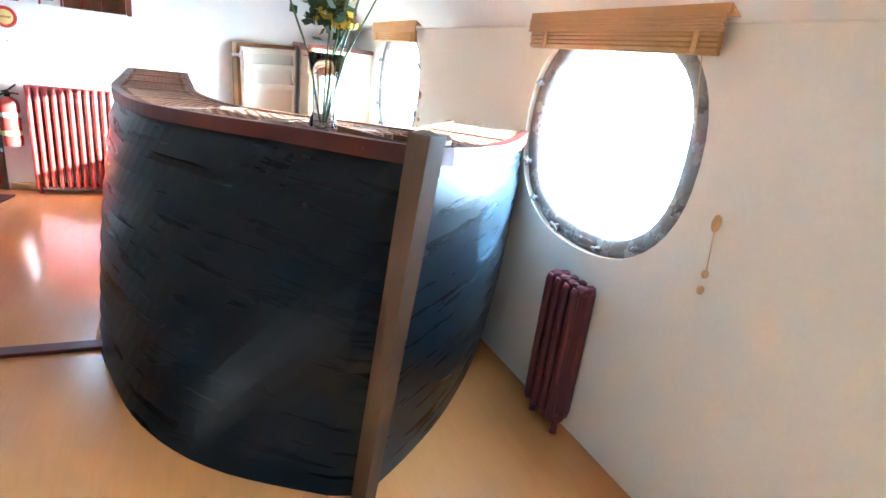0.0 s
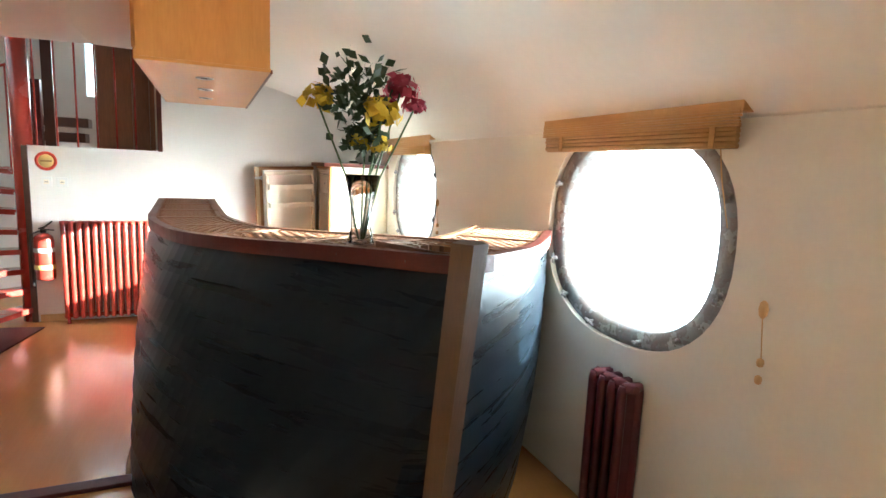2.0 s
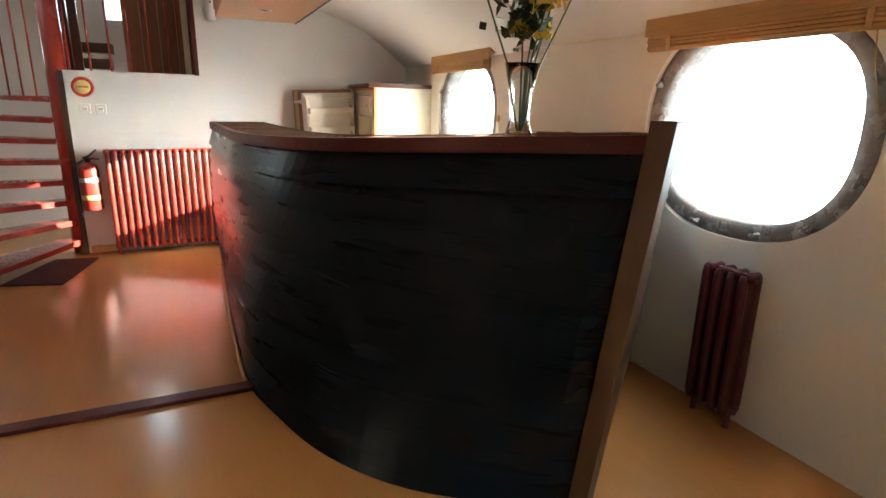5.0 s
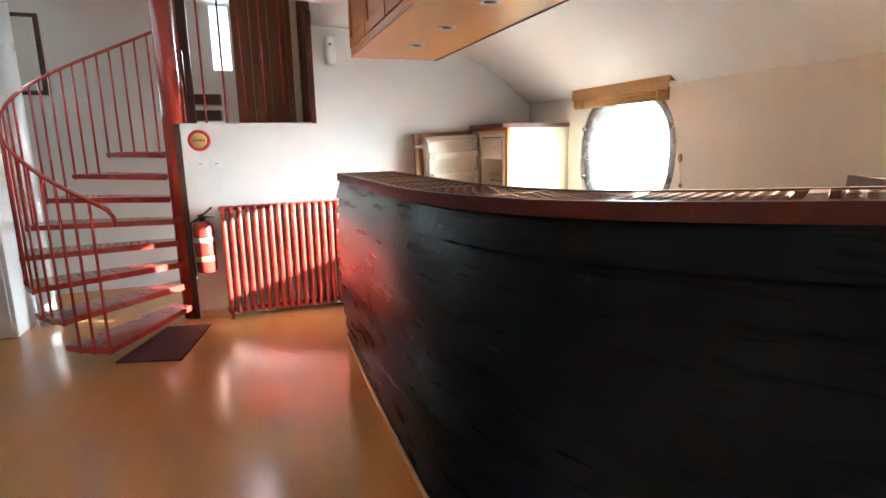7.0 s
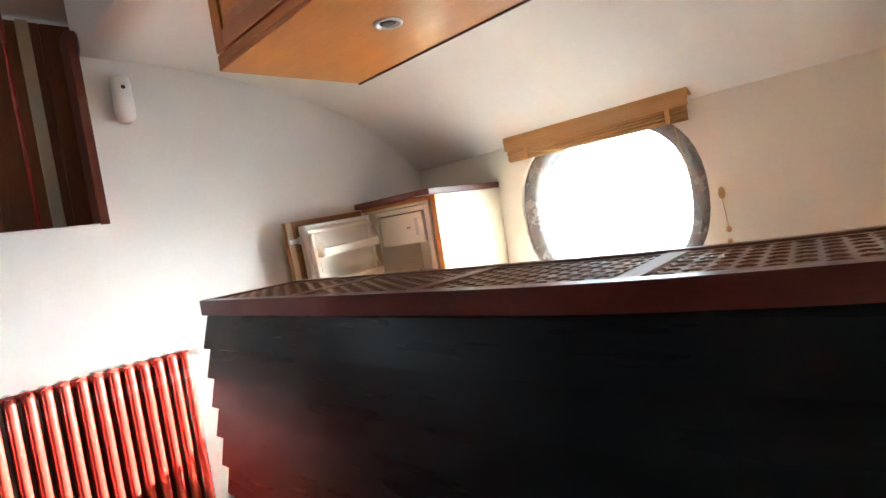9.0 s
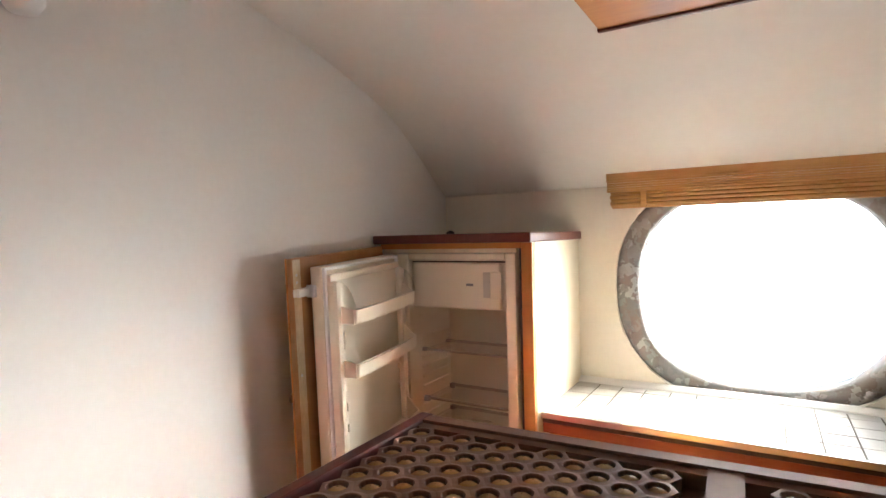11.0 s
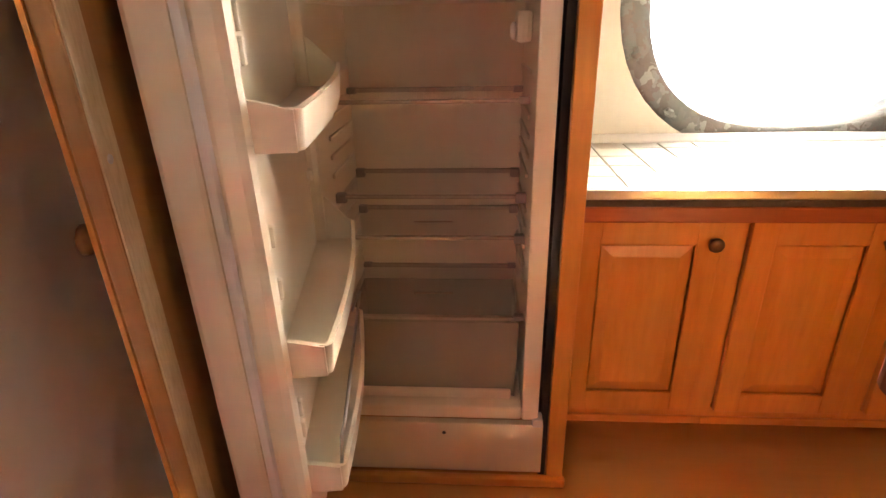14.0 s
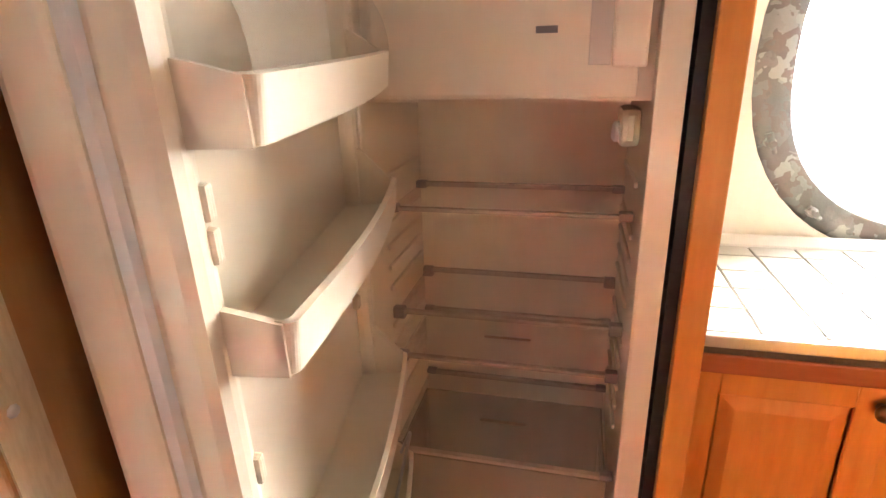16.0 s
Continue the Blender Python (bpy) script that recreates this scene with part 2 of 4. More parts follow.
def loft(rings, closed=True, caps=True, bm=None, smooth=False):
    """Joins rows of points into a skin."""
    bm = bm or bmesh.new()
    rows = [[bm.verts.new(p) for p in row] for row in rings]
    n = len(rows[0])
    for a, b in zip(rows, rows[1:]):
        for k in range(n if closed else n - 1):
            f = bm.faces.new((a[k], a[(k + 1) % n], b[(k + 1) % n], b[k]))
            f.smooth = smooth
    if caps and closed:
        bm.faces.new(rows[0][::-1])
        bm.faces.new(rows[-1])
    return bm


def mesh_of(name, bm, material):
    bmesh.ops.recalc_face_normals(bm, faces=bm.faces)
    me = bpy.data.meshes.new(name)
    bm.to_mesh(me)
    bm.free()
    me.materials.append(material)
    return me


def thing(name, label, category, at=(0, 0, 0), group="", kind=""):
    ob = tagged(new(name), label, category, group, kind)
    ob.location = at
    ORIGIN[ob.name] = Vector(at)
    return ob


def solid(name, bm, material, label, category, group="", kind="", at=None):
    """A thing, or piece of the setting, that is one mesh."""
    if at is not None:
        bm.transform(Matrix.Translation(-Vector(at)))
    ob = tagged(new(name, mesh_of(name, bm, material)), label, category, group, kind)
    if at is not None:
        ob.location = at
    ORIGIN[ob.name] = Vector(at or (0, 0, 0))
    return ob


def part(name, bm, material, parent, label=""):
    """A part of a thing, or of a part, from a mesh in the place's own metres."""
    bm.transform(Matrix.Translation(-ORIGIN[parent.name]))
    ob = new(name, mesh_of(name, bm, material))
    ob.parent = parent
    ORIGIN[ob.name] = ORIGIN[parent.name]
    if label:
        ob["label"] = label
    return ob


# ---- plan ----
STAR, PORT, END, AFT = 2.40, -2.70, 4.40, -4.2
GALLEY = 0.10
TOP = 1.265


def oval(n, half_w, half_h, power=2.5, start=0.0):
    """Points round a flattened port opening, as (along, up)."""
    out = []
    for k in range(n):
        a = start + k * math.tau / n
        c, s = math.cos(a), math.sin(a)
        out.append((half_w * math.copysign(abs(c) ** (2 / power), c), half_h * math.copysign(abs(s) ** (2 / power), s)))
    return out


def side_wall(name, x_in, x_out, y0, y1, z0, z1, ports):
    """A ship's side with oval openings through it, in bays along y."""
    bm = bmesh.new()
    cuts = [y0]
    for a, b in zip(ports, ports[1:]):
        cuts.append((a + b) / 2)
    cuts.append(y1)
    n = 48
    for yc, a, b in zip(ports, cuts, cuts[1:]):
        zc = 1.365
        inner = [(yc + u, zc + v) for u, v in oval(n, 0.574, 0.502, 2.35)]
        outer = []
        for u, v in oval(n, 1, 1, 2):
            reach = min((b - yc) / u if u > 1e-6 else 9e9, (a - yc) / u if u < -1e-6 else 9e9, (z1 - zc) / v if v > 1e-6 else 9e9, (z0 - zc) / v if v < -1e-6 else 9e9)
            outer.append((yc + u * reach, zc + v * reach))
        for cy, cz in ((a, z0), (a, z1), (b, z0), (b, z1)):
            k = min(range(n), key=lambda i: (outer[i][0] - cy) ** 2 + (outer[i][1] - cz) ** 2)
            outer[k] = (cy, cz)
        loft([[(x_in, *p) for p in outer], [(x_in, *p) for p in inner], [(x_out, *p) for p in inner], [(x_out, *p) for p in outer]], caps=False, bm=bm)
    bmesh.ops.remove_doubles(bm, verts=bm.verts, dist=0.0005)
    return solid(name, bm, PAINT, "white painted steel ship side with round port openings", "wall", kind="structure")


# the opening at -2.6 is unseen, added to let in more light
star_side = side_wall("wall_starboard", STAR, STAR + 0.14, AFT, END, -0.06, 1.83, [-2.6, 0.17, 2.925])
star_side.data.materials[0] = surf("cream_white_side_paint", (0.76, 0.715, 0.625), (0.82, 0.78, 0.69), 1.5, 0.75, 0.25, fine=30)
# unseen side, coloured much darker than PAINT so the hull reflects less light
PORT_PAINT = surf("dark_unseen_side_paint", (0.24, 0.22, 0.185), (0.32, 0.295, 0.25), 1.5, 0.7, 0.2, fine=30)
solid("wall_port", boxed(PORT - 0.14, PORT, AFT, 6.2, -0.06, 1.83), PORT_PAINT, "unseen port ship side, painted dark to hold back bounce light", "wall", kind="structure")

# the curved deckhead, from the ship's side up to the crown
ARCH = [(2.40, 1.83), (2.30, 1.90), (2.08, 2.07), (1.82, 2.22), (1.32, 2.375), (0.9, 2.445), (0.45, 2.475), (-0.1, 2.49)]
CROWN = -0.15
arch = ARCH + [(2 * CROWN - x, z) for x, z in reversed(ARCH)]
fine = []
for i in range(len(arch) - 1):
    a, b, c, d = (np.array(arch[max(0, min(len(arch) - 1, j))]) for j in (i - 1, i, i + 1, i + 2))
    for u in (0, 0.25, 0.5, 0.75):
        fine.append(tuple(0.5 * (2 * b + (c - a) * u + (2 * a - 5 * b + 4 * c - d) * u * u + (3 * b - a - 3 * c + d) * u ** 3)))
arch = fine + [arch[-1]]
HATCH_Y, HATCH_X = 3.62, 0.29
bm = loft([[(x, y, z) for x, z in arch] + [(x * 1.04, y, z + 0.12) for x, z in reversed(arch)] for y in (AFT, -1.5, 1.0, HATCH_Y)], caps=False, smooth=True)
right = [p for p in arch if p[0] > HATCH_X + 0.03] + [(HATCH_X, 2.481)]
loft([[(x, y, z) for x, z in right] + [(x * 1.04, y, z + 0.12) for x, z in reversed(right)] for y in (HATCH_Y, END + 0.1)], caps=False, bm=bm, smooth=True)
solid("ceiling", bm, CEIL, "white painted curved deckhead ceiling", "ceiling", kind="structure")


def arch_z(x):
    xs = sorted(arch)
    for (xa, za), (xb, zb) in zip(xs, xs[1:]):
        if xa <= x <= xb:
            return za + (zb - za) * (x - xa) / (xb - xa)
    return 1.83


# end bulkhead with a high doorway
DOOR_L, DOOR_R, SILL = -0.80, 0.285, 1.66
bm = bmesh.new()
box(bm, DOOR_L - 0.02, DOOR_R, END, END + 0.10, -0.02, SILL)
xs = [DOOR_R, 0.45, 0.9, 1.32, 1.82, 2.08, 2.30, 2.40]
loft([[(x, END, -0.02), (x, END, arch_z(x) + 0.02), (x, END + 0.10, arch_z(x) + 0.02), (x, END + 0.10, -0.02)] for x in xs], bm=bm)
solid("wall_end", bm, PAINT, "white painted end bulkhead with a high doorway", "wall", kind="structure")
solid("wall_aft", boxed(PORT - 0.1, STAR + 0.1, AFT - 0.1, AFT, -0.06, 2.6), PAINT, "white painted bulkhead", "wall", kind="structure")
for x0, x1, z1 in ((PORT, -0.585, 3.0), (-0.585, -0.40, 2.27), (-0.40, -0.3, 3.0)):
    solid("wall_stairwell", boxed(x0, x1, 5.85, 5.95, -0.06, z1), PAINT, "white painted stairwell wall beside a tall slot window", "wall", kind="structure")
solid("wall_landing", boxed(-0.3, 1.3, 5.9, 6.0, 1.0, 3.0), CREAM, "white painted wall of upper landing", "wall", kind="structure")
solid("wall_landing_side", boxed(1.2, 1.3, END + 0.11, 5.9, 1.0, 2.75), PAINT, "white painted wall of upper landing", "wall", kind="structure")
solid("landing", boxed(-0.3, 1.2, END + 0.11, 5.9, 1.56, SILL - 0.004), DARKWOOD, "dark wooden floor of upper landing", "floor", kind="structure")

solid("floor", boxed(PORT - 0.1, STAR + 0.1, AFT, 5.9, -0.08, 0.0), LAMINATE, "glossy beech laminate floor", "floor", kind="structure")
GALLEY_PLAN = [(0.76, 3.44), (0.78, 2.3), (0.82, 1.75), (0.95, 1.2), (1.12, 0.72), (1.42, 0.14), (1.85, 0.48), (2.10, 0.78), (2.36, 1.05), (2.36, 4.395), (0.74, 4.395)]
solid("floor_galley", loft([[(x, y, 0.004) for x, y in GALLEY_PLAN], [(x, y, GALLEY) for x, y in GALLEY_PLAN]]), LAMINATE, "raised beech laminate galley floor", "floor", kind="structure")
# unseen slab added outside to keep low sky light off the port side
solid("sky_blocker", boxed(-6.3, -6.0, -14, 18, -2.0, 5.5), surf("dark_sky_blocker", (0.05, 0.05, 0.045), (0.10, 0.095, 0.085), 2, 0.9, 0.4), "unseen dark slab beside the boat that blocks port-side sky", "wall", kind="structure")
# added glowing board that whites out the view through the ports
solid("backdrop", boxed(60, 60.2, -160, 160, -1.5, 14), OUTDOOR_GLOW, "glowing board standing in for the blown-out outdoors", "backdrop", kind="structure")
solid("ground", boxed(-400, 400, -400, 400, -1.6, -1.5), WATER, "grey harbour water", "water", kind="structure")

# ---- the boat-shaped bar ----
# keys along each side from the stern end to the stem: top x, y, z and foot x, y
LARBOARD = [(0.333, 3.49, 1.265, 0.35, 3.45), (0.376, 2.38, 1.265, 0.335, 2.35), (0.40, 1.86, 1.268, 0.335, 1.75), (0.48, 1.40, 1.275, 0.345, 1.25), (0.60, 0.95, 1.29, 0.42, 0.92), (0.82, 0.55, 1.31, 0.58, 0.48), (1.09, 0.14, 1.338, 0.86, 0.12), (1.375, -0.355, 1.37, 1.34, -0.19)]
STARBOARD = [(2.385, 0.74, 1.312, 2.385, 0.86), (2.15, 0.42, 1.318, 2.12, 0.52), (1.90, 0.13, 1.325, 1.85, 0.22), (1.66, -0.11, 1.345, 1.60, 0.0), (1.375, -0.355, 1.37, 1.34, -0.19)]


def along(keys, n):
    """n evenly spread places on a smooth line through the keys."""
    pts = [np.array(k) for k in keys]
    pts = [2 * pts[0] - pts[1]] + pts + [2 * pts[-1] - pts[-2]]
    out = []
    for i in range(n):
        f = i / (n - 1) * (len(pts) - 3)
        k = min(int(f), len(pts) - 4)
        u = f - k
        a, b, c, d = pts[k : k + 4]
        out.append(0.5 * (2 * b + (c - a) * u + (2 * a - 5 * b + 4 * c - d) * u * u + (3 * b - a - 3 * c + d) * u ** 3))
    return out


def hull_skin(lines, up, out, turn=1):
    """A place on the side: up runs from the foot (0) to the top (1)."""
    rows = []
    for i, p in enumerate(lines):
        q = lines[min(i + 1, len(lines) - 1)] - lines[max(i - 1, 0)]
        side = Vector((q[1], -q[0], 0)).normalized()
        foot, top = Vector((p[3], p[4], 0.0)), Vector((p[0], p[1], p[2] - 0.055))
        bulge = 0.03 * math.sin(math.pi * up)
        ease = min(1.0, len(lines) - 1 - i)
        rows.append(foot.lerp(top, up) + side * (out + bulge * turn) * ease)
    return rows


bar = thing("boat_bar", "dark blue clinker-planked boat-shaped bar counter with red rail", "bar counter", (0.9, 1.5, 0))


def planked_side(keys, turn, lap, count=11, n=40):
    lines = along(keys, n)
    for k in range(count):
        a, b = k / count, (k + 1) / count
        lo_o, lo_i = hull_skin(lines, max(a - 0.010, 0.0), lap * turn, turn), hull_skin(lines, a, 0.0, turn)
        hi_o, hi_i = hull_skin(lines, min(b + 0.004, 1), 0.006 * turn, turn), hull_skin(lines, min(b, 1), 0.0, turn)
        rows = [list(q) for q in zip(lo_o, hi_o, hi_i, lo_i)]
        cut = 13 + (k * 7) % 11
        for some in (rows[: cut + 1], rows[cut:]):
            part("plank", loft(some, smooth=False), HULL, bar)
    # inner lining
    inner = [hull_skin(lines, u, w * turn, turn) for u, w in ((0, -0.002), (1, -0.002), (1, -0.03), (0, -0.03))]
    part("lining", loft([list(q) for q in zip(*inner)]), DARKWOOD, bar)
    return lines


port_lines = planked_side(LARBOARD, 1, 0.038)
star_lines = planked_side(STARBOARD, -1, 0.012)


def bar_top(lines, turn, width=0.41):
    """Rail and tray of the top along one side."""
    rails = {}
    for i, p in enumerate(lines):
        q = lines[min(i + 1, len(lines) - 1)] - lines[max(i - 1, 0)]
        side = Vector((q[1], -q[0], 0)).normalized() * turn
        rails[i] = (Vector(p[:3]), side)
    n = len(lines)
    left = [sum((rails[k + 1][0] - rails[k][0]).length for k in range(i, n - 1)) for i in range(n)]

    def strip(a, b, z0, z1):
        rows = []
        for i in range(n):
            p, s = rails[i]
            s = s * min(1.0, 0.04 + left[i] / 0.16)
            rows.append([p + s * a + Vector((0, 0, z0)), p + s * a + Vector((0, 0, z1)), p + s * b + Vector((0, 0, z1)), p + s * b + Vector((0, 0, z0))])
        return loft(rows)

    part("rail", strip(0.028, -0.012, -0.055, 0.0), RAIL, bar, "oxide red wooden top rail with screws")
    part("inner_rail", strip(-width + 0.03, -width, -0.055, 0.0), CUPWOOD, bar)
    part("tray", strip(-0.012, -width + 0.03, -0.05, -0.030), CUPWOOD, bar)
    part("edge_board", strip(-0.0125, -0.020, -0.03, -0.006), CUPWOOD, bar)
    part("edge_board", strip(-width + 0.052, -width + 0.0305, -0.03, -0.006), CUPWOOD, bar)
    return rails


port_rails = bar_top(port_lines, 1)
star_rails = bar_top(star_lines, -1)
part("stem", loft([[(1.335, -0.245, 0.0), (1.30, -0.19, 0.0), (1.36, -0.15, 0.0), (1.385, -0.225, 0.0)], [(1.368, -0.415, 1.41), (1.325, -0.36, 1.41), (1.395, -0.29, 1.41), (1.43, -0.385, 1.41)]]), OAK, bar, "brown wooden stem post")
# stern end, inner lining and foot trim of the bar
part("end_panel", boxed(0.36, 0.745, 3.455, 3.475, 0.0, 1.21), HULL, bar)
part("end_rail", boxed(0.315, 0.752, 3.478, 3.505, 1.21, 1.266, bevel=0.004), RAIL, bar)
inner_side = [[p - s * 0.40 + Vector((0, 0, -0.06)), p - s * 0.38 + Vector((0, 0, -0.06))] for p, s in (port_rails[i] for i in range(len(port_rails)))]
part("inner_panel", loft([[a, b, Vector((b.x, b.y, 0.1)), Vector((a.x, a.y, 0.1))] for a, b in inner_side[:-6]]), CUPWOOD, bar)
trim = [(q.x - 0.012, q.y, q.z + 0.008) for q in hull_skin(port_lines, 0.0, 0.034)]
part("foot_trim", tube([p for p in trim if p[1] > 1.22], 0.012, 6), RAWPINE, bar, "pale beech foot moulding")
for i, (p, s) in port_rails.items():
    if i % 3 == 1:
        part("screw", lathe([(0.007, 0), (0.007, 0.004), (0.003, 0.005)], p + s * 0.026 + Vector((0, 0, -0.028)), 8, "X"), BLACK, bar)


def cups(rails, turn, width=0.41, pitch=0.048):
    """Board with rows of round cups sunk in it, and the cross battens between the panels."""
    pts = [rails[i] for i in range(len(rails))]
    run = [0.0]
    for (a, _), (b, _) in zip(pts, pts[1:]):
        run.append(run[-1] + (b - a).length)

    def at(d, w):
        k = max(0, min(len(run) - 2, sum(r <= d for r in run) - 1))
        u = (d - run[k]) / (run[k + 1] - run[k])
        return pts[k][0].lerp(pts[k + 1][0], u) - pts[k][1].lerp(pts[k + 1][1], u).normalized() * w

    battens = [0.0 + 0.55 * k for k in range(1, int((run[-1] - 0.35) / 0.55) + 1)]
    for d in battens:
        a, b = at(d, 0.012), at(d, width - 0.03)
        way = (at(min(d + 0.05, run[-1]), 0.2) - at(d, 0.2)).normalized() * 0.024
        z = Vector((0, 0, -0.003))
        part("batten", loft([[a - way + z, a + way + z, a + way + z * 9, a - way + z * 9], [b - way + z, b + way + z, b + way + z * 9, b - way + z * 9]]), CUPWOOD, bar)
    board, discs = bmesh.new(), bmesh.new()
    n, row = 12, 0
    d = 0.05
    hexa = [1.0 if k % 2 == 0 else math.cos(math.pi / 6) for k in range(n)]
    while d < run[-1] - 0.30:
        w = 0.045 + (pitch / 2 if row % 2 else 0)
        ahead = (at(min(d + 0.02, run[-1]), 0.2) - at(d, 0.2)).normalized()
        across = Vector((-ahead.y, ahead.x, 0))
        while w < width - 0.055:
            if all(abs(d - q) > 0.050 for q in battens):
                c = at(d, w)

                def ring(r, z, shape=None):
                    return [c + ahead * (r * (shape[k] if shape else 1) * math.cos(k * math.tau / n)) + across * (r * (shape[k] if shape else 1) * math.sin(k * math.tau / n)) + Vector((0, 0, z)) for k in range(n)]

                loft([ring(pitch / 3 ** 0.5, -0.026, hexa), ring(pitch / 3 ** 0.5, -0.0055, hexa), ring(0.0178, -0.0045), ring(0.0166, -0.007), ring(0.0162, -0.022)], caps=False, bm=board, smooth=False)
                loft([ring(0.0168, -0.0150), ring(0.0135, -0.0095), ring(0.007, -0.0065), ring(0.001, -0.0056)], caps=False, bm=discs, smooth=True)
            w += pitch
        d += pitch * 0.866
        row += 1
    ob = part("cup_board", board, CUPWOOD, bar, "brown varnished board of round cups")
    ob["kind"] = "stuff"
    ob = part("cup_glazing", discs, AMBER, bar, "glossy amber cup bottoms")
    ob["kind"] = "stuff"


cups(port_rails, 1)
cups(star_rails, -1)

# threshold strip and bar front floor
solid("threshold_strip", boxed(PORT, 0.36, 1.13, 1.215, 0.0, 0.022, bevel=0.006), RAIL, "oxide red wooden threshold strip across the floor", "threshold", kind="structure")
solid("baseboard", boxed(DOOR_L, -0.56, END - 0.018, END - 0.001, 0.0, 0.07, bevel=0.004), RAWPINE, "pale beech skirting board", "baseboard", kind="structure")
# plaster cove where the ship's side meets the worktop
solid("trim", loft([[(2.345, y, 0.90), (2.36, y, 0.920), (2.385, y, 0.934), (2.4, y, 0.935), (2.4, y, 0.90)] for y in (0.95, 2.3, 3.666)]), PAINT, "white plaster cove along the worktop", "trim", kind="structure")


# ---- port windows with blinds ----
def port_window(name, x, yc, inward):
    w = thing(name, "round port window with flaking painted frame and clamps", "window", (x, yc, 1.365), kind="structure")
    out, inn = oval(48, 0.577, 0.505, 2.35), oval(48, 0.480, 0.424, 2.55)
    mid = oval(48, 0.535, 0.468, 2.5)

    def ring(shape, off):
        return [(x + inward * off, yc + u, 1.365 + v) for u, v in shape]

    part("frame", loft([ring(out, 0.0), ring(out, 0.022), ring(mid, 0.034), ring(inn, 0.026), ring(inn, -0.10)], caps=False, smooth=True), MOTTLE, w, "flaking grey, green and rust painted frame")
    pane = part("pane", loft([ring(oval(48, 0.484, 0.428, 2.55), -0.05), ring(oval(48, 0.484, 0.428, 2.55), -0.058)]), GLASS, w)
    pane.visible_shadow = False
    for k, a in enumerate((20, 52, 90, 128, 160, 196, 232, 258, 284, 312, 340)):
        c, s = math.cos(radians(a)), math.sin(radians(a))
        u, v = 0.535 * math.copysign(abs(c) ** 0.8, c), 0.468 * math.copysign(abs(s) ** 0.8, s)
        p = Vector((x, yc + u, 1.365 + v))
        bm = lathe([(0.013, 0.028), (0.013, 0.05), (0.008, 0.055), (0.008, 0.07)] if inward > 0 else [(0.013, -0.028), (0.013, -0.05), (0.008, -0.055), (0.008, -0.07)], p, 8, "X")
        wing = 0.02 + 0.006 * (k % 3)
        tube([p + Vector((inward * 0.052, -wing * s, wing * c)), p + Vector((inward * 0.058, wing * s, -wing * c))], [0.010, 0.006], 6, bm=bm)
        part("clamp", bm, MOTTLE, w)
    return w


port_window("window_1", STAR + 0.052, 2.925, -1)
port_window("window_2", STAR + 0.052, 0.17, -1)
# unseen aft port, added as a light source behind the camera
port_window("added_window_3", STAR + 0.052, -2.6, -1)


def blind(y0, y1):
    b = thing("bamboo_blind", "rolled-up honey bamboo blind above a port window", "blind", (2.36, (y0 + y1) / 2, 1.8), group="port window blinds")
    part("headrail", boxed(2.325, 2.399, y0, y1, 1.845, 1.888, bevel=0.004), BAMBOO, b)
    for k in range(6):
        part("slat", boxed(2.319 + 0.002 * (k % 2), 2.331, y0 + 0.004 + 0.003 * (k % 3), y1 - 0.004, 1.797 + k * 0.0102, 1.8062 + k * 0.0102, bevel=0.002), BAMBOO, b)
    for k in range(9):
        r = 0.0085 + 0.001 * (k % 2)
        part("slat", tube([(2.343 - 0.006 * (k % 2), y0 + 0.02, 1.80 - k * 0.0085), (2.343 - 0.006 * (k % 2), y1 - 0.015 - 0.004 * (k % 3), 1.80 - k * 0.0085)], r, 6), BAMBOO, b)
    for y in (y0 + 0.11, y1 - 0.16):
        part("tape", boxed(2.322, 2.326, y - 0.012, y + 0.012, 1.726, 1.80), BAMBOO, b)
    part("cord", tube([(2.345, y0 + 0.1, 1.80), (2.372, y0 + 0.09, 1.62), (2.385, y0 + 0.055, 1.45)], 0.0022, 5), RAWPINE, b)
    return b


blind(2.365, 3.515)
blind(-0.425, 0.742)


def cord_pull(y, z):
    c = thing("blind_cord_pull", "turned wooden blind cord pulls hanging against the wall", "cord pull", (2.39, y, z), group="cord pulls")
    part("acorn", lathe([(0.004, 0.03), (0.012, 0.022), (0.016, 0.0), (0.013, -0.02), (0.005, -0.03)], (2.382, y, z), 10), RAWPINE, c)
    part("string", tube([(2.382, y, z - 0.03), (2.388, y - 0.01, z - 0.17)], 0.002, 5), RAWPINE, c)
    for dz in (-0.18, -0.24):
        part("bead", lathe([(0.003, 0.016), (0.011, 0.010), (0.013, 0), (0.010, -0.012), (0.003, -0.016)], (2.386, y - 0.01, z + dz), 10), RAWPINE, c)


cord_pull(2.29, 1.345)
cord_pull(-0.545, 1.20)

# ---- galley worktop, base cabinets ----
worktop = thing("worktop", "tiled worktop with pale square tiles and steel edge", "worktop", (2.1, 2.3, 0.9))
part("bed", boxed(1.868, 2.398, 0.95, 3.666, 0.872, 0.9128), GROUT, worktop, "brown dirty grout bed")
part("edge_strip", boxed(1.850, 1.866, 0.95, 3.666, 0.893, 0.917, bevel=0.003), STEEL, worktop, "pale metal edge strip")
part("edge_rail", boxed(1.866, 1.932, 0.95, 3.666, 0.832, 0.8715, bevel=0.005), REDPINE, worktop, "red-stained pine edge rail")
tile_mesh = mesh_of("tile", boxed(-0.0495, 0.0495, -0.0485, 0.0485, -0.004, 0.006, bevel=0.0022), TILE)
rng = random.Random(5)
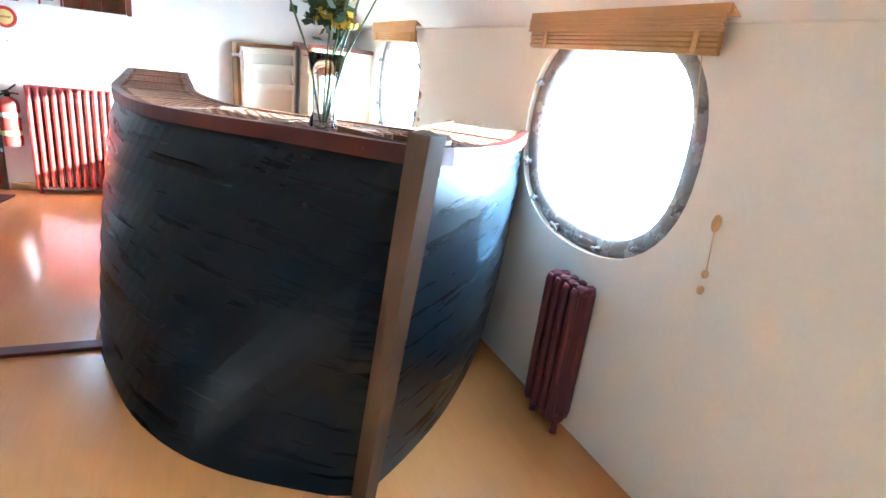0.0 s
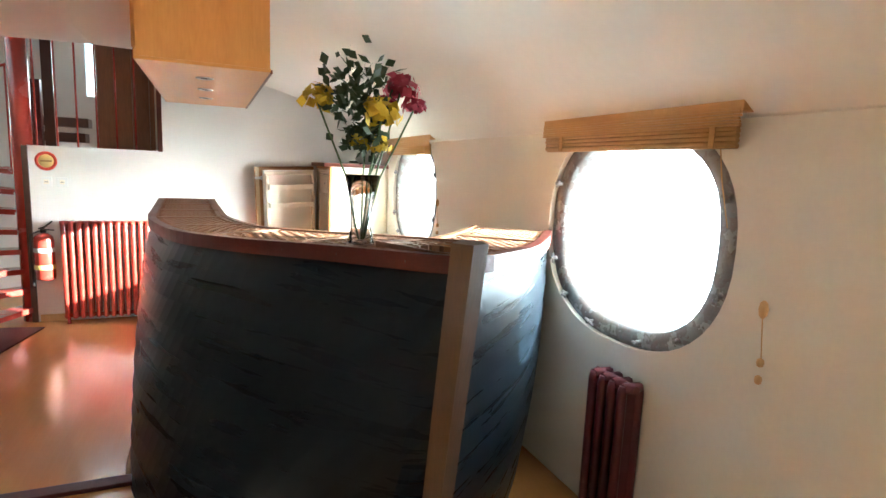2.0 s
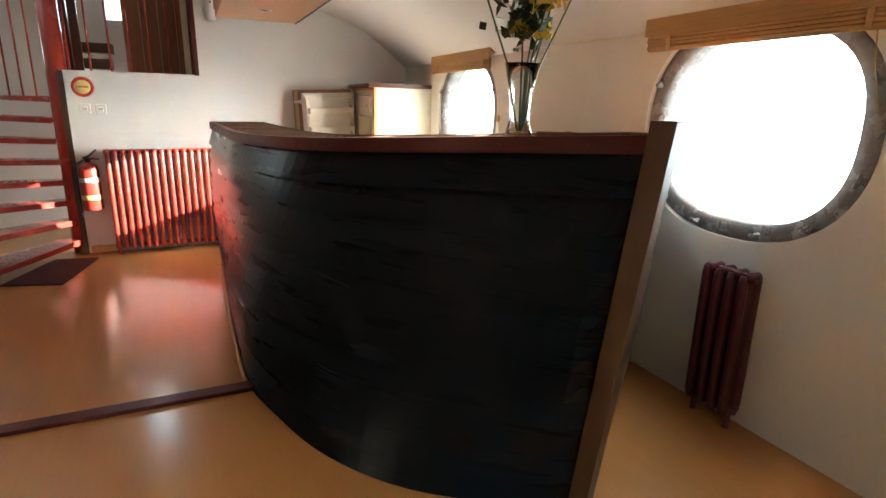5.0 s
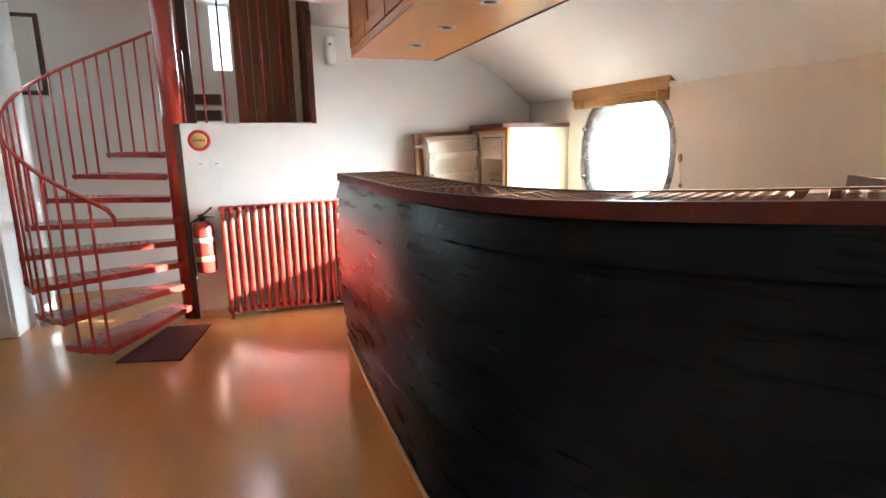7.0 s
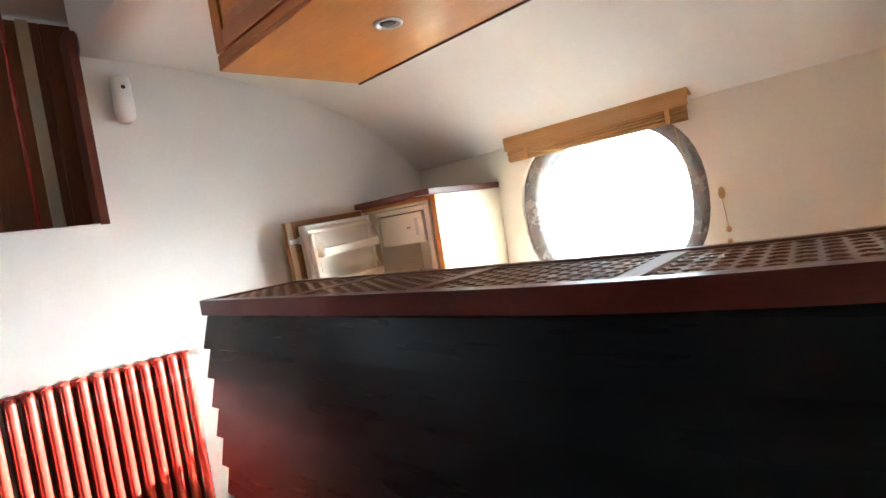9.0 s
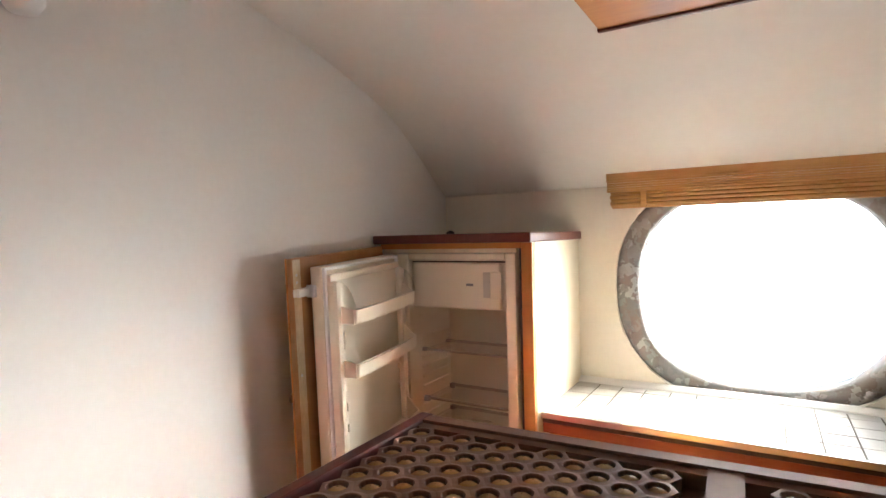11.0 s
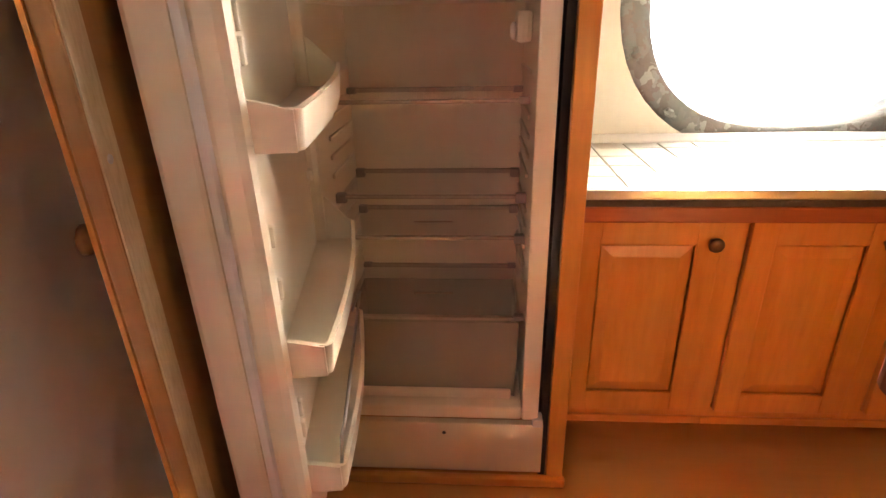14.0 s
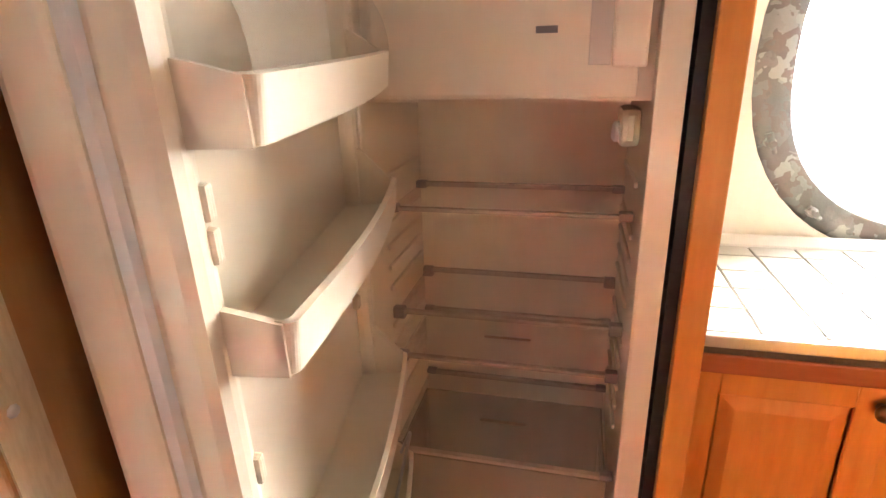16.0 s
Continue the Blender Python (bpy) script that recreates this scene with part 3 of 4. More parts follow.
for i in range(5):
    for j in range(26):
        t = new("tile", tile_mesh)
        t.parent = worktop
        t.location = (1.921 + i * 0.1045 - 2.1, 3.614 - j * 0.1025 - 2.3, 0.9095 - 0.9 + rng.uniform(-0.0008, 0.0008))
        t.rotation_euler = (rng.uniform(-0.006, 0.006), rng.uniform(-0.006, 0.006), rng.uniform(-0.006, 0.006))


def framed_door(parent, x, y0, y1, z0, z1, depth=0.02, sign=-1, knob_y=None, knob_z=None, mat=None):
    """A raised-panel door in a plane x = const, facing -x."""
    m = mat or PINE
    f = 0.062
    bm = bmesh.new()
    xs = (x, x + depth)
    box(bm, *xs, y0, y0 + f, z0, z1, bevel=0.004)
    box(bm, *xs, y1 - f, y1, z0, z1, bevel=0.004)
    box(bm, xs[0] + 0.0006, xs[1], y0 + f - 0.002, y1 - f + 0.002, z0, z0 + f, bevel=0.004)
    box(bm, xs[0] + 0.0006, xs[1], y0 + f - 0.002, y1 - f + 0.002, z1 - f, z1, bevel=0.004)
    door = part("door", bm, m, parent)
    a = [(y0 + f, z0 + f), (y1 - f, z0 + f), (y1 - f, z1 - f), (y0 + f, z1 - f)]

    def inset(d, xx):
        s = [(1, 1), (-1, 1), (-1, -1), (1, -1)]
        return [(xx, p[0] + q[0] * d, p[1] + q[1] * d) for p, q in zip(a, s)]

    part("panel", loft([inset(-0.006, x + 0.0085), inset(0.004, x + 0.0085), inset(0.030, x + 0.003), inset(0.033, x + 0.0025)], caps=True), m, door)
    if knob_y is not None:
        part("knob", lathe([(0.008, 0.0), (0.007, -0.012), (0.017, -0.018), (0.019, -0.024), (0.016, -0.030), (0.006, -0.033)], (x, knob_y, knob_z), 14, "X"), BRASS, door, "dark brass knob")
    return door


edges = [3.666, 3.272, 2.866, 2.46, 2.054, 1.648, 1.242, 0.96]
for k, (b, a) in enumerate(zip(edges, edges[1:])):
    unit = thing("base_cabinet", "honey pine base cabinet with raised-panel door and brass knob", "cabinet", (2.1, (a + b) / 2, GALLEY), group="galley base cabinets")
    bm = bmesh.new()
    box(bm, 1.962, 2.39, a + 0.001, b - 0.001, 0.20, 0.871)
    box(bm, 2.05, 2.39, a + 0.001, b - 0.001, GALLEY, 0.205)
    part("body", bm, PINE, unit)
    bm = bmesh.new()
    left, right = (b - 0.003 if k == 0 else b - 0.029), a + 0.029
    if k:
        box(bm, 1.942, 1.962, left, b, 0.20, 0.83)
    box(bm, 1.942, 1.962, a, right, 0.20, 0.83)
    box(bm, 1.9425, 1.962, right, left, 0.818, 0.83)
    box(bm, 1.9425, 1.962, right, left, 0.20, 0.25)
    part("face_frame", bm, PINE, unit)
    part("base_moulding", boxed(1.930, 1.942, a, b, 0.20, 0.222, bevel=0.004), PINE_Y, unit)
    framed_door(unit, 1.926, right + 0.004, left - 0.004, 0.247, 0.813, depth=0.022, knob_y=right + 0.028, knob_z=0.762)

# ---- fridge cabinet ----
# the open door has sagged a little on its hinges
SWING = Matrix.Translation((1.79, 4.36, 1.15)) @ Matrix.Rotation(radians(8), 4, "Z") @ Matrix.Rotation(radians(-2.3), 4, "Y") @ Matrix.Translation((-1.79, -4.36, -1.15))


def swung(bm, gap=0.0):
    """Turns a door piece to where the door stands open; gap sets it off from the front panel."""
    bm.transform(SWING @ Matrix.Translation((0, -gap, 0)))
    return bm


GAP = 0.016


cab = thing("fridge_cabinet", "tall fridge cabinet, cream side, pine stile and dark stained top", "cabinet", (2.1, 4.0, GALLEY))
part("side_panel", boxed(1.822, 2.398, 3.668, 3.690, GALLEY, 1.588), CREAM, cab, "cream painted side panel")
part("stile", boxed(1.797, 1.8215, 3.670, 3.715, GALLEY, 1.588, bevel=0.003), PINE, cab, "honey pine stile")
# black filler: the shade in the gap beside the fridge, put in as colour
part("gap_shade", boxed(1.824, 2.38, 3.691, 3.733, GALLEY, 1.586), BLACK, cab)
part("top_board", boxed(1.738, 2.396, 3.652, 4.392, 1.590, 1.628, bevel=0.006), CAPWOOD, cab, "dark red stained top board")
part("top_rail", boxed(1.796, 1.8225, 3.716, 4.392, 1.566, 1.589, bevel=0.002), PINE_Y, cab)
part("filler_strip", boxed(1.806, 1.8215, 3.74, 4.385, 1.549, 1.5655), CREAM, cab)
part("plinth", boxed(1.800, 1.822, 3.729, 4.392, 0.13, 0.292, bevel=0.003), CREAM, cab, "cream plinth board with a screw")
part("plinth_screw", lathe([(0.005, 0), (0.005, -0.003), (0.002, -0.004)], (1.800, 3.99, 0.262), 8, "X"), BLACK, cab)
part("base_moulding", boxed(1.775, 1.796, 3.665, 4.392, GALLEY, 0.128, bevel=0.006), PINE_Y, cab)
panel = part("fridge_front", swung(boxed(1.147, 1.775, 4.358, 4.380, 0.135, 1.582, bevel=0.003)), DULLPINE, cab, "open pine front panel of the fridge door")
part("bare_strip", swung(boxed(1.150, 1.188, 4.3560, 4.3582, 0.14, 1.578)), WORNPINE, panel, "worn bare pine strip")
part("front_skin", swung(boxed(1.145, 1.775, 4.3805, 4.386, 0.135, 1.582)), PINE, panel)
part("front_knob", swung(lathe([(0.008, 0), (0.008, 0.012), (0.017, 0.018), (0.018, 0.026), (0.006, 0.032)], (1.178, 4.386, 1.09), 12, "Y")), BRASS, panel)
part("slide", swung(boxed(1.143, 1.222, 4.330, 4.356, 1.452, 1.478, bevel=0.002)), WHITEMETAL, panel, "white door slide bracket")
part("slide_shoe", swung(boxed(1.200, 1.228, 4.312, 4.345, 1.444, 1.486, bevel=0.003)), WHITEMETAL, panel)
for z in (1.18, 1.50, 1.525):
    part("screw", swung(lathe([(0.006, 0), (0.005, -0.003), (0.002, -0.0035)], (1.166, 4.358, z), 8, "Y")), STEEL, panel)
part("wall_filler", boxed(1.80, 1.822, 4.318, 4.392, 0.293, 1.548), CREAM, cab)

# ---- refrigerator ----
FX, FB = 1.803, 2.30
fridge = thing("refrigerator", "white built-in refrigerator standing open and empty", "refrigerator", (2.05, 4.02, 0.31))
part("side_wall", boxed(FX, FB, 3.743, 3.787, 0.305, 1.546, bevel=0.006), PLASTIC, fridge)
part("side_wall", boxed(FX, FB, 4.25, 4.312, 0.305, 1.546, bevel=0.006), PLASTIC, fridge)
part("roof", boxed(FX + 0.001, FB, 3.7875, 4.2495, 1.518, 1.545, bevel=0.004), PLASTIC, fridge)
part("bottom", boxed(FX + 0.001, FB, 3.7875, 4.2495, 0.306, 0.345, bevel=0.006), PLASTIC, fridge)
part("back", boxed(2.155, FB, 3.7875, 4.2495, 0.346, 1.517), PLASTIC, fridge)
part("rear_step", boxed(2.10, 2.156, 3.787, 4.25, 0.345, 0.52, bevel=0.012), PLASTIC, fridge)
part("hinge_block", boxed(1.795, 1.83, 3.732, 3.758, 0.288, 0.312, bevel=0.003), WHITEMETAL, fridge)
for side_y, s in ((3.787, 1), (4.25, -1)):
    for z in (0.66, 0.705, 0.75, 0.80, 0.845, 0.93, 0.975, 1.02, 1.065, 1.16):
        part("runner", boxed(1.90, 2.13, *sorted((side_y, side_y + s * 0.007)), z, z + 0.011, bevel=0.003), PLASTIC, fridge)
frz = part("freezer_box", boxed(1.835, 2.155, 3.787, 4.25, 1.312, 1.518), PLASTIC, fridge)
fd = bmesh.new()
box(fd, 1.803, 1.833, 3.812, 4.227, 1.318, 1.507, bevel=0.007)
fdoor = part("freezer_door", fd, PLASTIC, fridge)
bm = bmesh.new()
box(bm, 1.794, 1.8035, 3.802, 3.850, 1.362, 1.472, bevel=0.004)
part("freezer_handle", bm, PLASTIC, fdoor)
part("handle_well", boxed(1.8012, 1.8032, 3.852, 3.884, 1.366, 1.470, bevel=0.001), surf("shaded_plastic", (0.60, 0.56, 0.50), (0.64, 0.60, 0.54), 4, 0.4, 0), fdoor)
part("badge", boxed(1.8015, 1.8032, 3.93, 3.962, 1.412, 1.422), surf("grey_badge", (0.18, 0.18, 0.2), (0.25, 0.25, 0.27), 30, 0.4, 0), fdoor)
part("freezer_seal", boxed(1.824, 1.834, 3.795, 4.24, 1.508, 1.513), BLACK, fridge)
th = part("thermostat", boxed(1.93, 2.02, 3.787, 3.822, 1.225, 1.292, bevel=0.012), PLASTIC, fridge, "white thermostat housing with a dial")
part("dial", lathe([(0.018, 0), (0.018, 0.008), (0.012, 0.012)], (1.955, 3.822, 1.25), 14, "Y"), WHITEMETAL, th)


def glass_shelf(z, x0, x1, corner):
    sh = part("shelf", boxed(x0 + 0.012, x1 - 0.01, 3.796, 4.241, z - 0.004, z), CLEAR, fridge, "clear glass shelf with metal strips")
    sh.visible_shadow = False
    part("front_strip", boxed(x0, x0 + 0.014, 3.796, 4.241, z - 0.005, z + 0.003, bevel=0.002), TAUPE, sh)
    part("back_strip", boxed(x1 - 0.012, x1, 3.798, 4.239, z - 0.004, z + 0.007, bevel=0.002), TAUPE, sh)
    for x in (x0 - 0.002, x1 - 0.014):
        for y in (3.789, 4.223):
            part("corner", boxed(x, x + 0.020, y, y + 0.025, z - corner, z + 0.008, bevel=0.003), surf("grey_clip", (0.25, 0.22, 0.2), (0.33, 0.30, 0.27), 9, 0.4, 0) if "grey_clip" not in bpy.data.materials else bpy.data.materials["grey_clip"], sh)


glass_shelf(1.108, 1.897, 2.120, 0.008)
glass_shelf(0.884, 1.903, 2.150, 0.016)
glass_shelf(0.776, 1.908, 2.150, 0.014)
glass_shelf(0.592, 1.832, 2.150, 0.004)
# faint print on two shelves
print_ink = surf("faint_brown_print", (0.30, 0.22, 0.15), (0.36, 0.27, 0.19), 40, 0.5, 0)
for px, pz in ((2.02, 0.7765), (1.96, 0.5925)):
    part("print_bar", boxed(px, px + 0.010, 3.97, 4.075, pz, pz + 0.001), print_ink, fridge)
# salad drawer
def tub_ring(o, z):
    return [(1.842 + o, 3.800 + o, z), (2.09 - o, 3.800 + o, z), (2.09 - o, 4.236 - o, z), (1.842 + o, 4.236 - o, z)]


dr = loft([tub_ring(0.004, 0.350), tub_ring(0.0, 0.575), tub_ring(0.004, 0.575), tub_ring(0.008, 0.354)])
drawer = part("salad_drawer", dr, MILKY, fridge, "clear plastic salad drawer")
drawer.visible_shadow = False
part("drawer_lip", boxed(1.828, 1.842, 3.815, 4.22, 0.352, 0.378, bevel=0.006), PLASTIC, drawer)

# door standing open along the end wall
DX0, DX1 = 1.214, 1.762
door = part("fridge_door", swung(boxed(DX0, DX1, 4.304, 4.352, 0.335, 1.548, bevel=0.007), GAP), PLASTIC, fridge, "open white fridge door with moulded trays")


def frame_ring(o, y):
    return [(DX0 + o, y, 0.335 + o), (DX1 - o, y, 0.335 + o), (DX1 - o, y, 1.548 - o), (DX0 + o, y, 1.548 - o)]


seal = bmesh.new()
for o in (0.003, 0.009):
    loft([frame_ring(o, 4.304), frame_ring(o, 4.294), frame_ring(o + 0.003, 4.291), frame_ring(o + 0.006, 4.294), frame_ring(o + 0.006, 4.304)], caps=False, bm=seal)
part("seal", swung(seal, GAP), WHITEMETAL, door, "ribbed white door seal")
part("inner_liner", swung(boxed(DX0 + 0.012, DX1 - 0.022, 4.276, 4.306, 0.362, 1.520, bevel=0.012), GAP), PLASTIC, door)
for x in (DX0 + 0.010, DX1 - 0.062):
    post = bmesh.new()
    box(post, x, x + 0.038, 4.252, 4.300, 0.372, 1.496, bevel=0.014)
    part("liner_post", swung(post, GAP), PLASTIC, door)
for z in (0.72, 0.76, 0.96, 1.035, 1.255, 1.29):
    part("tray_stop", swung(boxed(DX0 + 0.036, DX0 + 0.048, 4.247, 4.270, z, z + 0.03, bevel=0.004), GAP), PLASTIC, door)
for z in (0.985, 1.07):
    part("tray_stop", swung(boxed(DX1 - 0.080, DX1 - 0.060, 4.266, 4.280, z, z + 0.022, bevel=0.004), GAP), PLASTIC, door)


def tray(z, high, guard=None):
    """A door tray with curved ends; guard is a clear lid or a wire."""
    x0, x1, yf, yb = DX0 + 0.030, DX1 - 0.045, 4.187, 4.278
    bm = bmesh.new()
    front, r = 0.048, 0.010
    long = x1 - x0 - 0.006
    stops = [r * (1 - math.cos(k / 6 * math.pi / 2)) for k in range(7)]
    places = stops + [r + (long - 2 * r) * k / 8 for k in range(1, 8)] + [long - d for d in reversed(stops)]
    rows = []
    for d in places:
        near = min(d, long - d)
        y = yf + 0.010 - 0.014 * math.sin(math.pi * d / long)
        if near < r:
            y += r - math.sqrt(max(0.0, r * r - (r - near) ** 2))
        x = x0 + 0.003 + d
        rows.append([(x, y, z), (x, y - 0.004, z + front), (x, y + 0.003, z + front + 0.002), (x, y + 0.008, z + 0.006), (x, yb, z + 0.006), (x, yb, z)])
    loft(rows, bm=bm)
    for xa, back in ((x0, front + 0.014), (x1 - 0.008, high)):
        side, start = [], yf + r + 0.006
        for k in range(11):
            u = k / 10
            side.append((start + (yb - start) * u, z + front + (back - front) * math.sin(u * math.pi / 2) ** 1.2))
        poly = [(start, z - 0.001), *side, (yb, z - 0.001)]
        loft([[(xa, *p) for p in poly], [(xa + 0.008, *p) for p in poly]], bm=bm)
    tr = part("tray", swung(bm, GAP), PLASTIC, door)
    if guard == "lid":
        rows = []
        for xa in (x0 + 0.003, x1 - 0.003):
            rows.append([(xa, yf + 0.006 + 0.075 * (1 - math.cos(k / 8 * math.pi / 2)), z + front + 0.10 * math.sin(k / 8 * math.pi / 2)) for k in range(9)])
        bm = loft([r + [(p[0], p[1] + 0.003, p[2] + 0.001) for p in reversed(r)] for r in rows])
        part("lid", swung(bm, GAP), CLEAR, tr, "curved clear plastic lid")
    if guard == "wire":
        part("wire", swung(tube([(x0 + 0.01, yf + 0.014, z + front), (x0 + 0.012, yf + 0.010, z + front + 0.052), (x0 + 0.03, yf + 0.006, z + front + 0.062), (x1 - 0.03, yf + 0.006, z + front + 0.062), (x1 - 0.012, yf + 0.010, z + front + 0.052), (x1 - 0.01, yf + 0.03, z + front)], 0.003, 6), GAP), STEEL, tr, "chrome bottle wire")


tray(1.348, 0.085, "lid")
tray(1.160, 0.105)
tray(0.838, 0.115)
tray(0.612, 0.10, "wire")
solid("bottle_cap", lathe([(0.022, 0), (0.022, 0.008), (0.014, 0.016), (0.004, 0.019)], (2.27, 4.30, 1.628), 14), BLACK, "small black round cap lying on the cabinet top", "cap")

# ---- low counter behind the bar ----
counter = thing("galley_counter", "low galley counter with white top and dark red rounded edge", "counter", (1.05, 2.4, GALLEY))


def counter_ring(x1, y1, z, r=0.05):
    """Outline of the counter top, with its free corner rounded."""
    pts = [(0.80, 1.45, z), (0.80, y1, z)]
    for k in range(7):
        a = math.pi / 2 * (1 - k / 6)
        pts.append((x1 - r + r * math.cos(a), y1 - r + r * math.sin(a), z))
    return pts + [(x1, 1.45, z)]


part("edge", loft([counter_ring(1.266, 3.396, 0.836), counter_ring(1.280, 3.410, 0.846), counter_ring(1.280, 3.410, 0.900), counter_ring(1.276, 3.406, 0.905)]), CAPWOOD, counter, "dark red rounded edge board")
part("top", loft([counter_ring(1.258, 3.388, 0.9052, 0.04), counter_ring(1.258, 3.388, 0.908, 0.04)]), WHITEMETAL, counter, "glossy white top sheet")
part("end_panel", boxed(0.80, 1.196, 3.352, 3.372, GALLEY, 0.835), CAPWOOD, counter)
part("end_strip", boxed(1.196, 1.208, 3.346, 3.374, GALLEY, 0.835, bevel=0.003), STEEL, counter, "pale metal corner strip")
for k in range(4):
    framed_back = boxed(1.18, 1.20, 1.47 + k * 0.468, 1.935 + k * 0.468, 0.16, 0.83, bevel=0.004)
    part("door", framed_back, PINE, counter)
part("carcass", boxed(0.80, 1.178, 1.47, 3.350, GALLEY, 0.835), PINE, counter)

# ---- hanging cupboard ----
HY0, HY1 = 1.16, 3.195
hang = thing("hanging_cupboard", "honey pine cupboard hung from the ceiling over the bar", "cupboard", (0.7, 2.1, 2.045))
part("body", boxed(0.412, 0.992, HY0, HY1, 2.062, 2.45), PINE, hang)
part("bottom_board", boxed(0.402, 0.998, HY0 - 0.004, HY1 + 0.004, 2.045, 2.0615, bevel=0.003), PINE_Y, hang)
part("edge_bead", boxed(0.992, 1.004, HY0 - 0.004, HY1 + 0.006, 2.040, 2.058, bevel=0.003), CAPWOOD, hang)
part("face_frame", boxed(0.402, 0.4115, HY0, HY1, 2.062, 2.095), PINE_Y, hang)
step = (HY1 - HY0) / 4
for k in range(4):
    framed_door(hang, 0.394, HY0 + k * step + 0.012, HY0 + (k + 1) * step - 0.012, 2.098, 2.44, depth=0.018)
for y in (1.584, 2.109, 2.635):
    sp = part("spotlight", lathe([(0.046, 0.0), (0.046, -0.004), (0.040, -0.006), (0.030, -0.003), (0.028, 0.002)], (0.695, y, 2.045), 24), STEEL, hang, "recessed chrome spotlight, switched off")
    part("bulb", lathe([(0.027, -0.001), (0.02, -0.004), (0.006, -0.006)], (0.695, y, 2.045), 16), BLACK, sp)


# ---- radiator below the bulkhead doorway ----
def column_mesh(depth, z0, z1):
    bm = bmesh.new()
    for y in (-depth / 2, depth / 2):
        tube([(0, y, z0 + 0.02), (0, y, z0 + 0.05), (0, y, z1 - 0.05), (0, y, z1 - 0.02)], [0.014, 0.021, 0.021, 0.014], 10, bm=bm)
    for z in (z0 + 0.035, z1 - 0.035):
        tube([(0, -depth / 2, z), (0, depth / 2, z)], [0.024, 0.024], 8, bm=bm)
        tube([(-0.0325, 0, z), (0.0325, 0, z)], [0.020, 0.020], 8, bm=bm)
    box(bm, -0.006, 0.006, -depth / 2, depth / 2, z0 + 0.05, z1 - 0.05)
    return bm


def radiator(at, count, pitch, depth, z0, z1, material, turn, label):
    r = thing("radiator", label, "radiator", at)
    me = mesh_of("column", column_mesh(depth, z0, z1), material)
    for k in range(count):
        c = new("column", me)
        c.parent = r
        off = (k - (count - 1) / 2) * pitch
        c.location = (off, 0, 0) if turn == 0 else (0, off, 0)
        c.rotation_euler = (0, 0, turn)
    for s in (-1, 1):
        off = s * (count - 1) / 2 * pitch
        x, y = (off, 0) if turn == 0 else (0, off)
        part("foot", lathe([(0.02, 0.0), (0.014, 0.01), (0.016, z0 + 0.035)], (at[0] + x, at[1] + y, 0.0), 10), material, r)
    return r


rad = radiator((-0.045, 4.27, 0), 17, 0.0628, 0.10, 0.045, 1.0, RED, 0, "red painted column radiator standing at the white bulkhead")
part("valve", lathe([(0.012, 0), (0.012, 0.03), (0.02, 0.034), (0.02, 0.062), (0.014, 0.066)], (0.49, 4.27, 0.965), 12, "X"), WHITEMETAL, rad, "white radiator valve")
part("pipe", tube([(0.50, 4.30, 0.08), (0.545, 4.30, 0.08), (0.55, 4.33, 0.05), (0.55, 4.37, 0.0)], 0.012, 8), WHITEMETAL, rad, "white supply pipe")
radiator((2.322, 0.04, 0), 4, 0.062, 0.09, 0.06, 0.77, MAROON, math.pi / 2, "maroon column radiator under a port window")

# ---- fire extinguisher ----
ext = thing("fire_extinguisher", "red fire extinguisher with yellow and white label on wall bracket", "fire extinguisher", (-0.715, 4.29, 0.42))
EX, EY = -0.715, 4.29
part("cylinder", lathe([(0.05, 0.43), (0.078, 0.44), (0.082, 0.46), (0.082, 0.80), (0.072, 0.84), (0.04, 0.865), (0.022, 0.872)], (EX, EY, 0), 24), RED, ext)
part("label_band", lathe([(0.0826, 0.695), (0.0832, 0.697), (0.0832, 0.733), (0.0826, 0.735)], (EX, EY, 0), 24), WHITEMETAL, ext, "pale label band")
part("yellow_label", lathe([(0.0826, 0.535), (0.0832, 0.537), (0.0832, 0.575), (0.0826, 0.577)], (EX, EY, 0), 24), YELLOW, ext)
part("valve", lathe([(0.02, 0.87), (0.024, 0.88), (0.024, 0.905), (0.014, 0.915)], (EX, EY, 0), 12), BLACK, ext)
part("lever", tube([(EX - 0.03, EY - 0.01, 0.912), (EX + 0.02, EY - 0.03, 0.93), (EX + 0.085, EY - 0.06, 0.985)], 0.008, 6), BLACK, ext)
part("grip", tube([(EX - 0.02, EY - 0.01, 0.895), (EX + 0.05, EY - 0.05, 0.908), (EX + 0.10, EY - 0.07, 0.905)], 0.007, 6), BLACK, ext)
part("hose", tube([(EX - 0.02, EY - 0.02, 0.895), (EX - 0.09, EY - 0.04, 0.86), (EX - 0.098, EY - 0.03, 0.65), (EX - 0.092, EY - 0.03, 0.44), (EX - 0.088, EY - 0.03, 0.38)], 0.010, 8), BLACK, ext)
part("bracket", boxed(EX - 0.03, EX + 0.03, EY + 0.07, END - 0.0005, 0.60, 0.82), BLACK, ext)

# ---- sticker, switches, alarm box, wall edge ----
stk = thing("round_sticker", "round red and yellow prohibition sticker on the white bulkhead", "sticker", (-0.684, END, 1.53))
part("ring", lathe([(0.088, 0.0), (0.088, -0.003), (0.062, -0.003), (0.062, 0.0)], (-0.684, END, 1.53), 32, "Y"), surf("red_print", (0.62, 0.06, 0.03), (0.70, 0.08, 0.04), 10, 0.5, 0), stk)
part("disc", lathe([(0.0615, 0.0), (0.0615, -0.002), (0.002, -0.002)], (-0.684, END, 1.53), 32, "Y"), YELLOW, stk)
part("print_bar", boxed(-0.73, -0.64, END - 0.0045, END - 0.0022, 1.522, 1.538), surf("brown_print", (0.35, 0.2, 0.06), (0.42, 0.25, 0.08), 20, 0.6, 0), stk)
